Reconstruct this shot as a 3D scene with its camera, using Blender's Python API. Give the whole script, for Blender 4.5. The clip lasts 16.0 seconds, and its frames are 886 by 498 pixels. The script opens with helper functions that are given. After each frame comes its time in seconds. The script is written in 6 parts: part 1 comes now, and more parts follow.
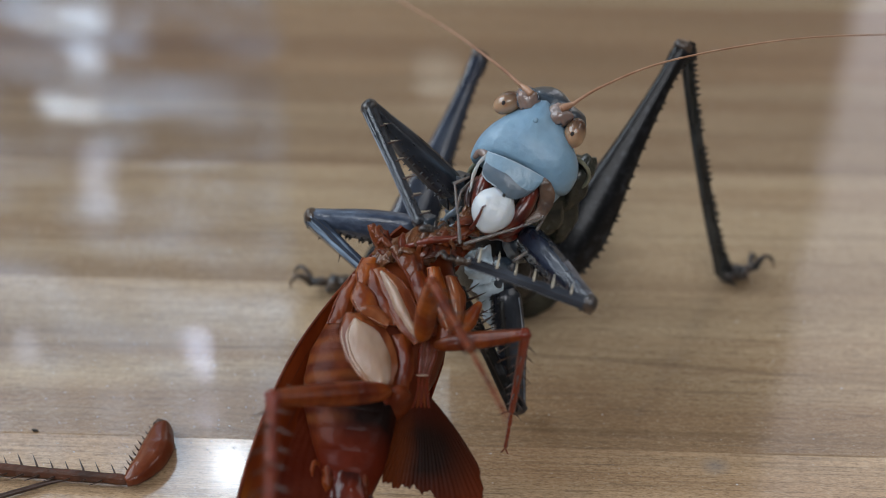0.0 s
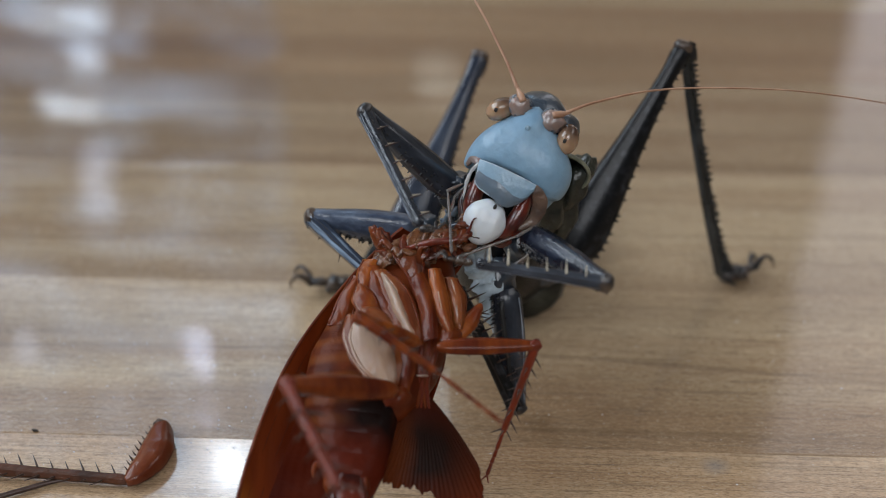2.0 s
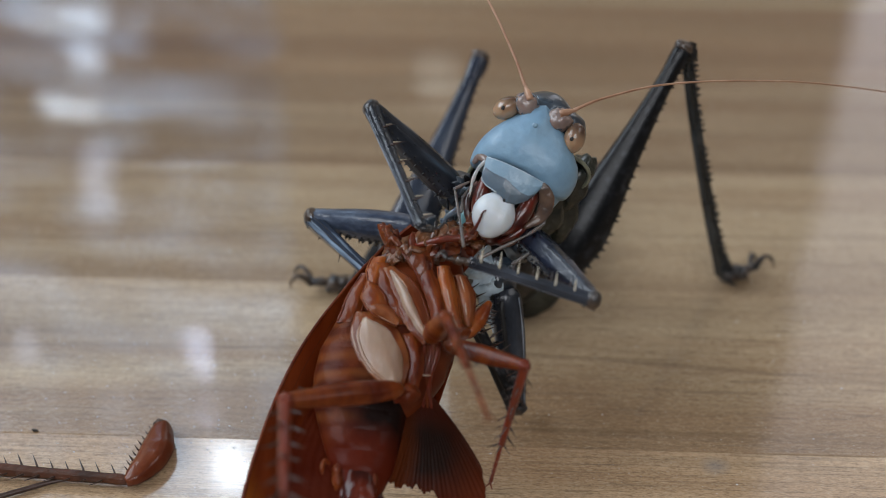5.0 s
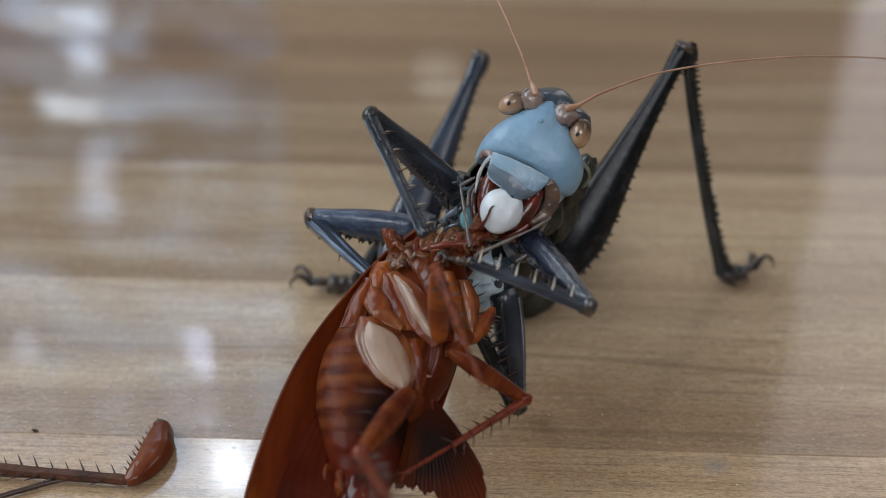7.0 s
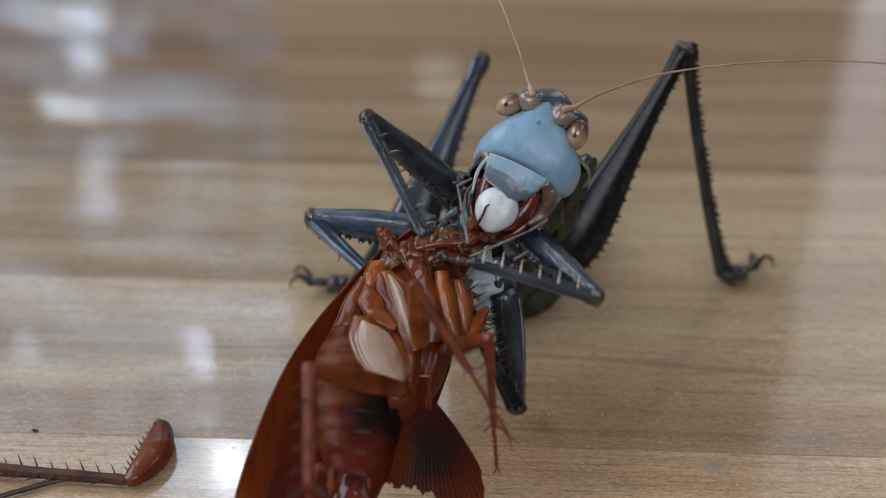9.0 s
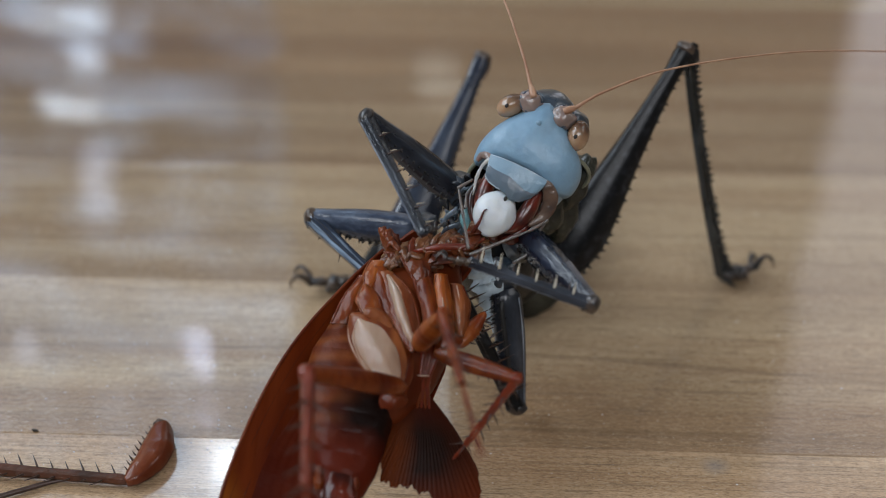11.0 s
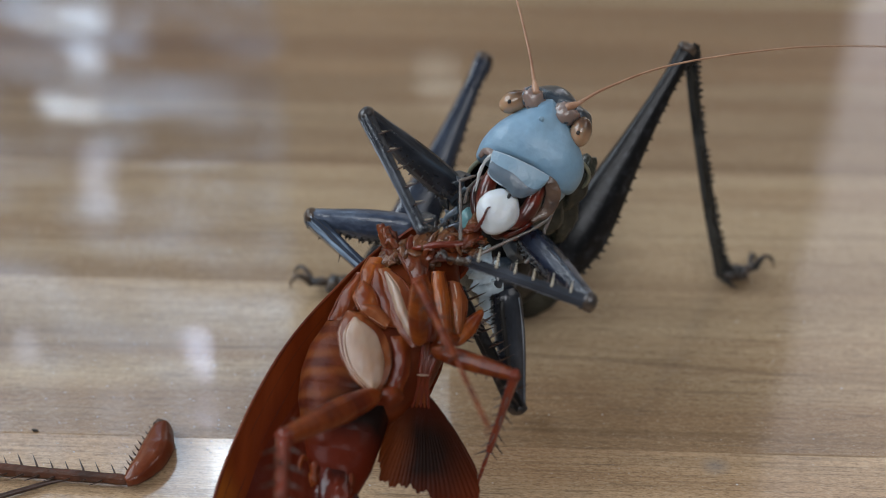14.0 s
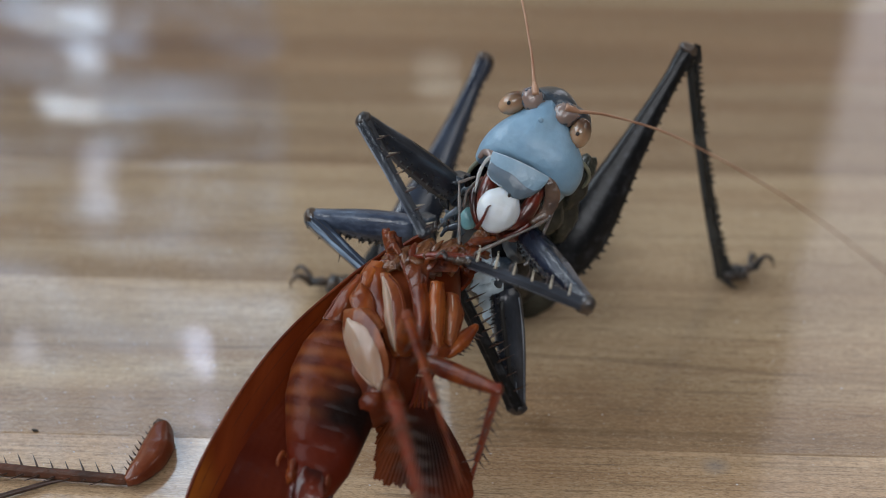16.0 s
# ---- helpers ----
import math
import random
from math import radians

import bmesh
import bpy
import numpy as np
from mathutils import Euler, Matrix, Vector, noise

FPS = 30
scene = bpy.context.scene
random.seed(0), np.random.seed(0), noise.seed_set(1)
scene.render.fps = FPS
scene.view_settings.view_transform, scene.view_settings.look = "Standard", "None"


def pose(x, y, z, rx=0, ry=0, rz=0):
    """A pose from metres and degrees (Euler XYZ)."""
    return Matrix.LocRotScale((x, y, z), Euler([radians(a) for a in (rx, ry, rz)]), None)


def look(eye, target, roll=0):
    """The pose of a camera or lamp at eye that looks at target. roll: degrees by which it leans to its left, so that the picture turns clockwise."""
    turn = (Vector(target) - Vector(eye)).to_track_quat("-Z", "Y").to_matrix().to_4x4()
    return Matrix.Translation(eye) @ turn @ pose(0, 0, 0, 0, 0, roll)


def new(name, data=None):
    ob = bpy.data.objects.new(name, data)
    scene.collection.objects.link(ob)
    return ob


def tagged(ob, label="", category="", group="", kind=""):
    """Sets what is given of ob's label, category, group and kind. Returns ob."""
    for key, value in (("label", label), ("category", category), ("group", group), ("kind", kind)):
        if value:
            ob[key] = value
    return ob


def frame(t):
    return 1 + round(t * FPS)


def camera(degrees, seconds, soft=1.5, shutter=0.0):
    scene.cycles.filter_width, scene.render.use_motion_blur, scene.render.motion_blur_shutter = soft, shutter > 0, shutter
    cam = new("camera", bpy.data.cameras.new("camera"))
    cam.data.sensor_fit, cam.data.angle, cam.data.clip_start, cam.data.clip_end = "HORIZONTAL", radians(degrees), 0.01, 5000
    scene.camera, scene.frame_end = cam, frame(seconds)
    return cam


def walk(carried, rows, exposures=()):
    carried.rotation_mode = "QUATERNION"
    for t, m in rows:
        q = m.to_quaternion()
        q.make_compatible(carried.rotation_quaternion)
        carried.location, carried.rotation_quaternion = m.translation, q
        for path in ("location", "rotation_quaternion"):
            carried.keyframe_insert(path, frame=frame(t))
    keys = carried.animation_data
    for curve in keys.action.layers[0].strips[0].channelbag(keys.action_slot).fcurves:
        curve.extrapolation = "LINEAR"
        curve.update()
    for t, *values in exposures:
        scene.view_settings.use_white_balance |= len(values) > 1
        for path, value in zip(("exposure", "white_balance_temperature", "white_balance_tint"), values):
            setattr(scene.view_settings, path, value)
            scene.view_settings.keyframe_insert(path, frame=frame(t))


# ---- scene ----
cam = camera(40, 16.0, soft=0.75, shutter=0.4)
EYE = (0.0, -0.0903, 0.0656)
walk(cam, [(0.0, look(EYE, (0, 0, 0))), (16.0, look(EYE, (0, 0, 0)))], exposures=[(0.0, -0.03), (16.0, -0.03)])
cam.data.dof.use_dof = True
cam.data.dof.focus_distance = 0.0865
cam.data.dof.aperture_fstop = 23.0

# ---- light: daylight through the windows of a plain room, plus added fill ----
MM = 0.001
world = bpy.data.worlds.new("sky")
scene.world = world
world.use_nodes = True
wn = world.node_tree.nodes
sky = wn.new("ShaderNodeTexSky")
sky.sky_type, sky.sun_disc = "NISHITA", False
sky.sun_elevation, sky.sun_rotation = radians(48), radians(200)
wn["Background"].inputs["Strength"].default_value = 0.12
world.node_tree.links.new(sky.outputs["Color"], wn["Background"].inputs["Color"])


def window_light(name, eye, target, w, h, power, colour):
    data = bpy.data.lights.new(name, "AREA")
    data.shape, data.size, data.size_y, data.energy, data.color = "RECTANGLE", w, h, power, colour
    ob = new(name, data)
    ob.matrix_world = look(eye, target)
    return ob


ROOM_X, ROOM_Y, ROOM_Z = 1.6, 1.6, 2.5
window_light("window_light_west", (-ROOM_X - 0.03, 0.35, 1.55), (0, 0.35, 1.35), 2.2, 1.5, 58, (0.82, 0.91, 1.0))
# South and east lamps are unseen fill, added to soften the shadows
window_light("fill_light_south", (0.1, -ROOM_Y - 0.03, 1.6), (0.1, 0, 1.2), 1.4, 1.0, 23, (0.93, 0.96, 1.0))
window_light("fill_light_east", (ROOM_X + 0.03, 0.0, 1.75), (0, 0.0, 1.3), 1.6, 1.0, 9, (1.0, 0.97, 0.93))


# ---- materials ----
def material(name, base, rough=0.5, coat=0.0, coat_rough=0.1, sub=0.0, sub_colour=None, second=None, scale=900.0, stretch=(1, 1, 1),
             bump=0.0, bump_scale=4000.0, spec=0.5, detail=4.0, lo=0.35, hi=0.65, trans=0.0, fine=0.0):
    """Principled surface with two scales of colour variation and a fine relief, in object space."""
    m = bpy.data.materials.new(name)
    m.use_nodes = True
    n, l = m.node_tree.nodes, m.node_tree.links
    p = n["Principled BSDF"]
    p.inputs["Roughness"].default_value = rough
    p.inputs["Specular IOR Level"].default_value = spec
    p.inputs["Coat Weight"].default_value = coat
    p.inputs["Coat Roughness"].default_value = coat_rough
    p.inputs["Transmission Weight"].default_value = trans
    if sub:
        p.inputs["Subsurface Weight"].default_value = sub
        p.inputs["Subsurface Radius"].default_value = sub_colour or (1.0, 0.5, 0.3)
        p.inputs["Subsurface Scale"].default_value = 0.0008
    tc = n.new("ShaderNodeTexCoord")
    mp = n.new("ShaderNodeMapping")
    mp.inputs["Scale"].default_value = stretch
    l.new(tc.outputs["Object"], mp.inputs["Vector"])
    big = n.new("ShaderNodeTexNoise")
    big.inputs["Scale"].default_value, big.inputs["Detail"].default_value = scale, detail
    l.new(mp.outputs["Vector"], big.inputs["Vector"])
    ramp = n.new("ShaderNodeMapRange")
    ramp.inputs["From Min"].default_value, ramp.inputs["From Max"].default_value = lo, hi
    l.new(big.outputs["Fac"], ramp.inputs["Value"])
    mix = n.new("ShaderNodeMix")
    mix.data_type = "RGBA"
    mix.inputs[6].default_value = (*base, 1)
    mix.inputs[7].default_value = (*(second or [c * 0.6 for c in base]), 1)
    l.new(ramp.outputs["Result"], mix.inputs[0])
    small = n.new("ShaderNodeTexNoise")
    small.inputs["Scale"].default_value, small.inputs["Detail"].default_value = bump_scale, 3
    l.new(mp.outputs["Vector"], small.inputs["Vector"])
    mul = n.new("ShaderNodeMix")
    mul.data_type, mul.blend_type = "RGBA", "OVERLAY"
    mul.inputs[0].default_value = fine
    l.new(mix.outputs[2], mul.inputs[6])
    l.new(small.outputs["Fac"], mul.inputs[7])
    l.new(mul.outputs[2], p.inputs["Base Color"])
    rr = n.new("ShaderNodeMapRange")
    rr.inputs["To Min"].default_value, rr.inputs["To Max"].default_value = rough * 0.75, min(1, rough * 1.3)
    l.new(big.outputs["Fac"], rr.inputs["Value"])
    l.new(rr.outputs["Result"], p.inputs["Roughness"])
    if bump:
        b = n.new("ShaderNodeBump")
        b.inputs["Strength"].default_value, b.inputs["Distance"].default_value = bump, 0.0005
        l.new(small.outputs["Fac"], b.inputs["Height"])
        l.new(b.outputs["Normal"], p.inputs["Normal"])
        l.new(b.outputs["Normal"], p.inputs["Coat Normal"])
    return m


BOARD_TURN = -2.3


def wood():
    """Varnished light wood, grain along x, each board a little different."""
    m = bpy.data.materials.new("varnished_wood")
    m.use_nodes = True
    n, l = m.node_tree.nodes, m.node_tree.links
    p = n["Principled BSDF"]
    geo, info = n.new("ShaderNodeNewGeometry"), n.new("ShaderNodeObjectInfo")
    off = n.new("ShaderNodeVectorMath")
    off.operation = "MULTIPLY_ADD"
    comb = n.new("ShaderNodeCombineXYZ")
    for i in range(3):
        l.new(info.outputs["Random"], comb.inputs[i])
    l.new(comb.outputs[0], off.inputs[0])
    off.inputs[1].default_value = (3.7, 1.3, 0.9)
    along = n.new("ShaderNodeMapping")
    along.inputs["Rotation"].default_value = (0, 0, radians(-BOARD_TURN))
    l.new(geo.outputs["Position"], along.inputs["Vector"])
    l.new(along.outputs["Vector"], off.inputs[2])

    def grain(sx, sy, detail, rough):
        mp = n.new("ShaderNodeMapping")
        mp.inputs["Scale"].default_value = (sx, sy, 60)
        l.new(off.outputs[0], mp.inputs["Vector"])
        t = n.new("ShaderNodeTexNoise")
        t.inputs["Scale"].default_value, t.inputs["Detail"].default_value, t.inputs["Roughness"].default_value = 1.0, detail, rough
        t.inputs["Distortion"].default_value = 0.9
        l.new(mp.outputs["Vector"], t.inputs["Vector"])
        return t.outputs["Fac"]

    broad, mid, fleck, grit = grain(6, 110, 4, 0.55), grain(42, 760, 5, 0.65), grain(160, 4200, 4, 0.65), grain(1500, 4200, 3, 0.7)

    def mixer(kind, fac, a, b):
        x = n.new("ShaderNodeMix")
        x.data_type, x.blend_type = "RGBA", kind
        for slot, v in ((0, fac), (6, a), (7, b)):
            if hasattr(v, "links"):
                l.new(v, x.inputs[slot])
            else:
                x.inputs[slot].default_value = v
        return x.outputs[2]

    def rng(v, a, b, c=0.0, d=1.0):
        r = n.new("ShaderNodeMapRange")
        for k, val in zip(("From Min", "From Max", "To Min", "To Max"), (a, b, c, d)):
            r.inputs[k].default_value = val
        l.new(v, r.inputs["Value"])
        return r.outputs["Result"]

    c1 = mixer("MIX", rng(broad, 0.38, 0.62), (0.405, 0.308, 0.205, 1), (0.265, 0.172, 0.100, 1))
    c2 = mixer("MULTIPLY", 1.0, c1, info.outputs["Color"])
    c3 = mixer("MIX", rng(mid, 0.48, 0.72, 0, 0.42), c2, (0.17, 0.11, 0.065, 1))
    c4 = mixer("MIX", rng(fleck, 0.51, 0.70, 0, 0.7), c3, (0.14, 0.09, 0.055, 1))
    c4 = mixer("MIX", rng(grit, 0.52, 0.70, 0, 0.5), c4, (0.16, 0.10, 0.06, 1))
    c4 = mixer("MIX", rng(grit, 0.46, 0.28, 0, 0.30), c4, (0.60, 0.50, 0.38, 1))
    pore = grain(2600, 11000, 2, 0.6)
    c4 = mixer("MIX", rng(pore, 0.50, 0.68, 0, 0.55), c4, (0.17, 0.105, 0.06, 1))
    c4 = mixer("MIX", rng(pore, 0.46, 0.30, 0, 0.30), c4, (0.62, 0.52, 0.39, 1))
    wave = n.new("ShaderNodeTexWave")
    wave.wave_type, wave.bands_direction, wave.wave_profile = "BANDS", "Y", "SIN"
    wave.inputs["Scale"].default_value, wave.inputs["Distortion"].default_value = 1.0, 5.0
    wave.inputs["Detail"].default_value, wave.inputs["Detail Scale"].default_value = 3.0, 0.6
    wmap = n.new("ShaderNodeMapping")
    wmap.inputs["Scale"].default_value = (9, 24, 20)
    l.new(off.outputs[0], wmap.inputs["Vector"])
    l.new(wmap.outputs["Vector"], wave.inputs["Vector"])
    c4 = mixer("MIX", rng(wave.outputs["Fac"], 0.991, 1.0, 0, 0.3), c4, (0.13, 0.08, 0.045, 1))
    # darker figure of the wood: centre, half-length, half-width (m), strength
    for cx, cy, rx, ry, amount in ((0.022, -0.0078, 0.030, 0.0030, 0.4), (0.030, 0.047, 0.040, 0.0035, 0.4), (-0.020, 0.020, 0.050, 0.003, 0.25),
                                   (0.019, -0.0231, 0.026, 0.00032, 0.4), (0.036, -0.0236, 0.020, 0.0003, 0.3), (-0.036, -0.0125, 0.022, 0.0050, 0.3), (0.014, 0.0375, 0.022, 0.0065, 0.5), (0.020, 0.0150, 0.030, 0.0016, 0.4)):
        o, ln = n.new("ShaderNodeVectorMath"), n.new("ShaderNodeVectorMath")
        o.operation, ln.operation = "MULTIPLY_ADD", "LENGTH"
        o.inputs[1].default_value, o.inputs[2].default_value = (1 / rx, 1 / ry, 0), (-cx / rx, -cy / ry, 0)
        l.new(along.outputs["Vector"], o.inputs[0])
        l.new(o.outputs[0], ln.inputs[0])
        wobble = n.new("ShaderNodeMath")
        wobble.operation = "MULTIPLY_ADD"
        wobble.inputs[1].default_value = 1.1
        l.new(mid, wobble.inputs[0])
        l.new(ln.outputs["Value"], wobble.inputs[2])
        c4 = mixer("MIX", rng(wobble.outputs[0], 1.75, 0.75, 0, amount), c4, (0.15, 0.092, 0.05, 1))
    o, ln = n.new("ShaderNodeVectorMath"), n.new("ShaderNodeVectorMath")
    o.operation, ln.operation = "MULTIPLY_ADD", "LENGTH"
    o.inputs[1].default_value, o.inputs[2].default_value = (1000 / 1.1, 1000 / 0.9, 0), (-20.05 / 1.1, 27.2 / 0.9, 0)
    l.new(geo.outputs["Position"], o.inputs[0])
    l.new(o.outputs[0], ln.inputs[0])
    c4 = mixer("MIX", rng(ln.outputs["Value"], 1.2, 0.2, 0, 0.5), c4, (0.20, 0.20, 0.21, 1))
    dust = n.new("ShaderNodeTexNoise")
    dust.inputs["Scale"].default_value, dust.inputs["Detail"].default_value = 4600, 1
    l.new(geo.outputs["Position"], dust.inputs["Vector"])
    c5 = mixer("MIX", rng(dust.outputs["Fac"], 0.73, 0.79, 0, 0.55), c4, (0.72, 0.70, 0.66, 1))
    l.new(c5, p.inputs["Base Color"])
    l.new(rng(mid, 0.3, 0.7, 0.45, 0.6), p.inputs["Roughness"])
    p.inputs["Specular IOR Level"].default_value = 0.12
    p.inputs["Coat Weight"].default_value = 1.0
    p.inputs["Coat IOR"].default_value = 1.58
    smear = grain(30, 60, 3, 0.5)
    l.new(rng(smear, 0.35, 0.7, 0.035, 0.075), p.inputs["Coat Roughness"])
    b = n.new("ShaderNodeBump")
    b.inputs["Strength"].default_value, b.inputs["Distance"].default_value = 0.25, 0.0003
    l.new(mid, b.inputs["Height"])
    l.new(b.outputs["Normal"], p.inputs["Normal"])
    wave = grain(16, 30, 1, 0.3)
    b2 = n.new("ShaderNodeBump")
    b2.inputs["Strength"].default_value, b2.inputs["Distance"].default_value = 0.065, 0.004
    l.new(wave, b2.inputs["Height"])
    l.new(b2.outputs["Normal"], p.inputs["Coat Normal"])
    return m


def outdoors():
    """Bright daylight among darker shapes, seen only as a reflection of the window."""
    m = bpy.data.materials.new("outdoors")
    m.use_nodes = True
    n, l = m.node_tree.nodes, m.node_tree.links
    n.remove(n["Principled BSDF"])
    e = n.new("ShaderNodeEmission")
    geo, mp, t, r = n.new("ShaderNodeNewGeometry"), n.new("ShaderNodeMapping"), n.new("ShaderNodeTexNoise"), n.new("ShaderNodeMapRange")
    mp.inputs["Scale"].default_value = (6, 6, 30)
    mp.inputs["Location"].default_value = (2.3, 0, 5.1)
    t.inputs["Scale"].default_value, t.inputs["Detail"].default_value, t.inputs["Distortion"].default_value = 1.0, 3, 1.2
    r.inputs["From Min"].default_value, r.inputs["From Max"].default_value = 0.52, 0.72
    r.inputs["To Min"].default_value, r.inputs["To Max"].default_value = 0.08, 6.0
    l.new(geo.outputs["Position"], mp.inputs["Vector"])
    l.new(mp.outputs["Vector"], t.inputs["Vector"])
    l.new(t.outputs["Fac"], r.inputs["Value"])
    l.new(r.outputs["Result"], e.inputs["Strength"])
    e.inputs["Color"].default_value = (0.48, 0.70, 1.0, 1)
    l.new(e.outputs[0], n["Material Output"].inputs["Surface"])
    return m


def spot(m, cx, cy, rx, ry, soft, colour, gate=None):
    """A soft ragged patch of another colour round (cx, cy) mm in the object's own plane."""
    n, l = m.node_tree.nodes, m.node_tree.links
    tc, nz = n.new("ShaderNodeTexCoord"), n.new("ShaderNodeTexNoise")
    nz.inputs["Scale"].default_value, nz.inputs["Detail"].default_value = 260, 3
    l.new(tc.outputs["Object"], nz.inputs["Vector"])
    o, ln, add, s = n.new("ShaderNodeVectorMath"), n.new("ShaderNodeVectorMath"), n.new("ShaderNodeMath"), n.new("ShaderNodeMath")
    o.operation, ln.operation, add.operation = "MULTIPLY_ADD", "LENGTH", "MULTIPLY_ADD"
    o.inputs[1].default_value, o.inputs[2].default_value = (1000 / rx, 1000 / ry, 0), (-cx / rx, -cy / ry, 0)
    add.inputs[1].default_value, add.inputs[2].default_value = 1.2, -0.6
    l.new(tc.outputs["Object"], o.inputs[0])
    l.new(o.outputs[0], ln.inputs[0])
    l.new(nz.outputs["Fac"], add.inputs[0])
    l.new(add.outputs[0], s.inputs[0])
    l.new(ln.outputs["Value"], s.inputs[1])
    r = n.new("ShaderNodeMapRange")
    r.inputs["From Min"].default_value, r.inputs["From Max"].default_value = 1.0 + soft, 1.0 - soft
    l.new(s.outputs[0], r.inputs["Value"])
    fac = r.outputs["Result"]
    if gate is not None:
        k = n.new("ShaderNodeMath")
        k.operation = "MULTIPLY"
        l.new(fac, k.inputs[0])
        l.new(gate, k.inputs[1])
        fac = k.outputs[0]
    x = n.new("ShaderNodeMix")
    x.data_type = "RGBA"
    x.inputs[7].default_value = (*colour, 1)
    p = n["Principled BSDF"]
    l.new(fac, x.inputs[0])
    l.new(p.inputs["Base Color"].links[0].from_socket, x.inputs[6])
    l.new(x.outputs[2], p.inputs["Base Color"])


def eye_material():
    """Glassy amber that turns brown towards the top of the eye."""
    m = material("eye_amber", (0.50, 0.33, 0.20), 0.24, 0.45, 0.08, sub=0.3, second=(0.36, 0.21, 0.12), scale=420)
    n, l = m.node_tree.nodes, m.node_tree.links
    tc, sep, nz, add, r, mix = (n.new("ShaderNode" + k) for k in ("TexCoord", "SeparateXYZ", "TexNoise", "Math", "MapRange", "Mix"))
    nz.inputs["Scale"].default_value = 600
    add.operation = "MULTIPLY_ADD"
    add.inputs[1].default_value = 0.0006
    l.new(tc.outputs["Object"], sep.inputs[0])
    l.new(tc.outputs["Object"], nz.inputs["Vector"])
    l.new(nz.outputs["Fac"], add.inputs[0])
    l.new(sep.outputs["Z"], add.inputs[2])
    r.inputs["From Min"].default_value, r.inputs["From Max"].default_value = 0.0021, 0.0031
    l.new(add.outputs[0], r.inputs["Value"])
    mix.data_type = "RGBA"
    mix.inputs[7].default_value = (0.105, 0.060, 0.040, 1)
    p = n["Principled BSDF"]
    l.new(r.outputs["Result"], mix.inputs[0])
    l.new(p.inputs["Base Color"].links[0].from_socket, mix.inputs[6])
    l.new(mix.outputs[2], p.inputs["Base Color"])
    return m


def belly_material():
    """Translucent belly skin: soft amber and brown bands across, near-black patch in the middle, dark red tail end."""
    m = material("belly_skin", (0.105, 0.020, 0.005), 0.48, 0.05, 0.10, sub=0.08, sub_colour=(1.0, 0.3, 0.1), second=(0.050, 0.007, 0.003), scale=420, bump=0.2, bump_scale=1200, lo=0.42, hi=0.62, spec=0.08, fine=0.3)
    n, l = m.node_tree.nodes, m.node_tree.links
    tc, w, r = n.new("ShaderNodeTexCoord"), n.new("ShaderNodeTexWave"), n.new("ShaderNodeMapRange")
    w.wave_type, w.bands_direction = "BANDS", "Y"
    w.inputs["Scale"].default_value, w.inputs["Distortion"].default_value = 215, 3.0
    w.inputs["Detail"].default_value, w.inputs["Detail Scale"].default_value = 2, 1.2
    r.inputs["From Min"].default_value, r.inputs["To Max"].default_value = 0.1, 0.85
    l.new(tc.outputs["Object"], w.inputs["Vector"])
    patch, both = n.new("ShaderNodeTexNoise"), n.new("ShaderNodeMath")
    patch.inputs["Scale"].default_value, patch.inputs["Detail"].default_value = 420, 2
    both.operation = "MULTIPLY"
    l.new(tc.outputs["Object"], patch.inputs["Vector"])
    l.new(patch.outputs["Fac"], both.inputs[0])
    l.new(w.outputs["Fac"], both.inputs[1])
    l.new(both.outputs[0], r.inputs["Value"])
    r.inputs["From Max"].default_value = 0.62
    spot(m, -4.2, -0.6, 2.6, 4.4, 0.55, (0.20, 0.056, 0.013), r.outputs["Result"])
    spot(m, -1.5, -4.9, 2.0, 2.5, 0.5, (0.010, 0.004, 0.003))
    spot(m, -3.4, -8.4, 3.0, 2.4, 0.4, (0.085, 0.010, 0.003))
    return m


WOOD = wood()
BELLY = belly_material()
OUTDOORS = outdoors()
PLASTER = material("plaster", (0.085, 0.078, 0.072), 0.8, second=(0.065, 0.06, 0.056), scale=3, bump=0.2, bump_scale=60)
WARM_PLASTER = material("warm_plaster", (0.46, 0.36, 0.24), 0.8, second=(0.40, 0.31, 0.205), scale=3, bump=0.2, bump_scale=60)

SLATE = material("slate_chitin", (0.021, 0.029, 0.049), 0.28, 0.7, 0.09, second=(0.052, 0.070, 0.105), scale=700, stretch=(0.35, 1, 1), bump=0.10, bump_scale=5200, fine=0.5, spec=0.65, lo=0.46, hi=0.74)
# Lit copy of SLATE for the middle thigh that catches the window light
LIT_SLATE = material("lit_slate_chitin", (0.040, 0.056, 0.092), 0.34, 0.5, 0.12, second=(0.100, 0.130, 0.185), scale=900, stretch=(0.5, 1, 1), bump=0.14, bump_scale=3600, fine=0.6, spec=0.5, lo=0.42, hi=0.72)
# Pale streaks paint the blue-white sheen along the middle shin
SHEEN_STEEL = material("sheen_streaked_chitin", (0.026, 0.038, 0.062), 0.22, 1.0, 0.08, second=(0.27, 0.36, 0.47), scale=2400, stretch=(0.06, 1, 1), bump=0.12, bump_scale=4200, fine=0.5, spec=0.7, lo=0.50, hi=0.62)
MILKY = material("milky_membrane", (0.50, 0.50, 0.49), 0.25, 0.7, 0.12, sub=0.2, second=(0.28, 0.30, 0.32), scale=700, stretch=(1, 1, 0.5), bump=0.1, bump_scale=1800)
CHARCOAL = material("charcoal_chitin", (0.015, 0.018, 0.025), 0.28, 0.5, 0.10, second=(0.044, 0.052, 0.068), scale=800, stretch=(0.35, 1, 1), bump=0.12, bump_scale=4600, fine=0.5, spec=0.5, lo=0.46, hi=0.74)
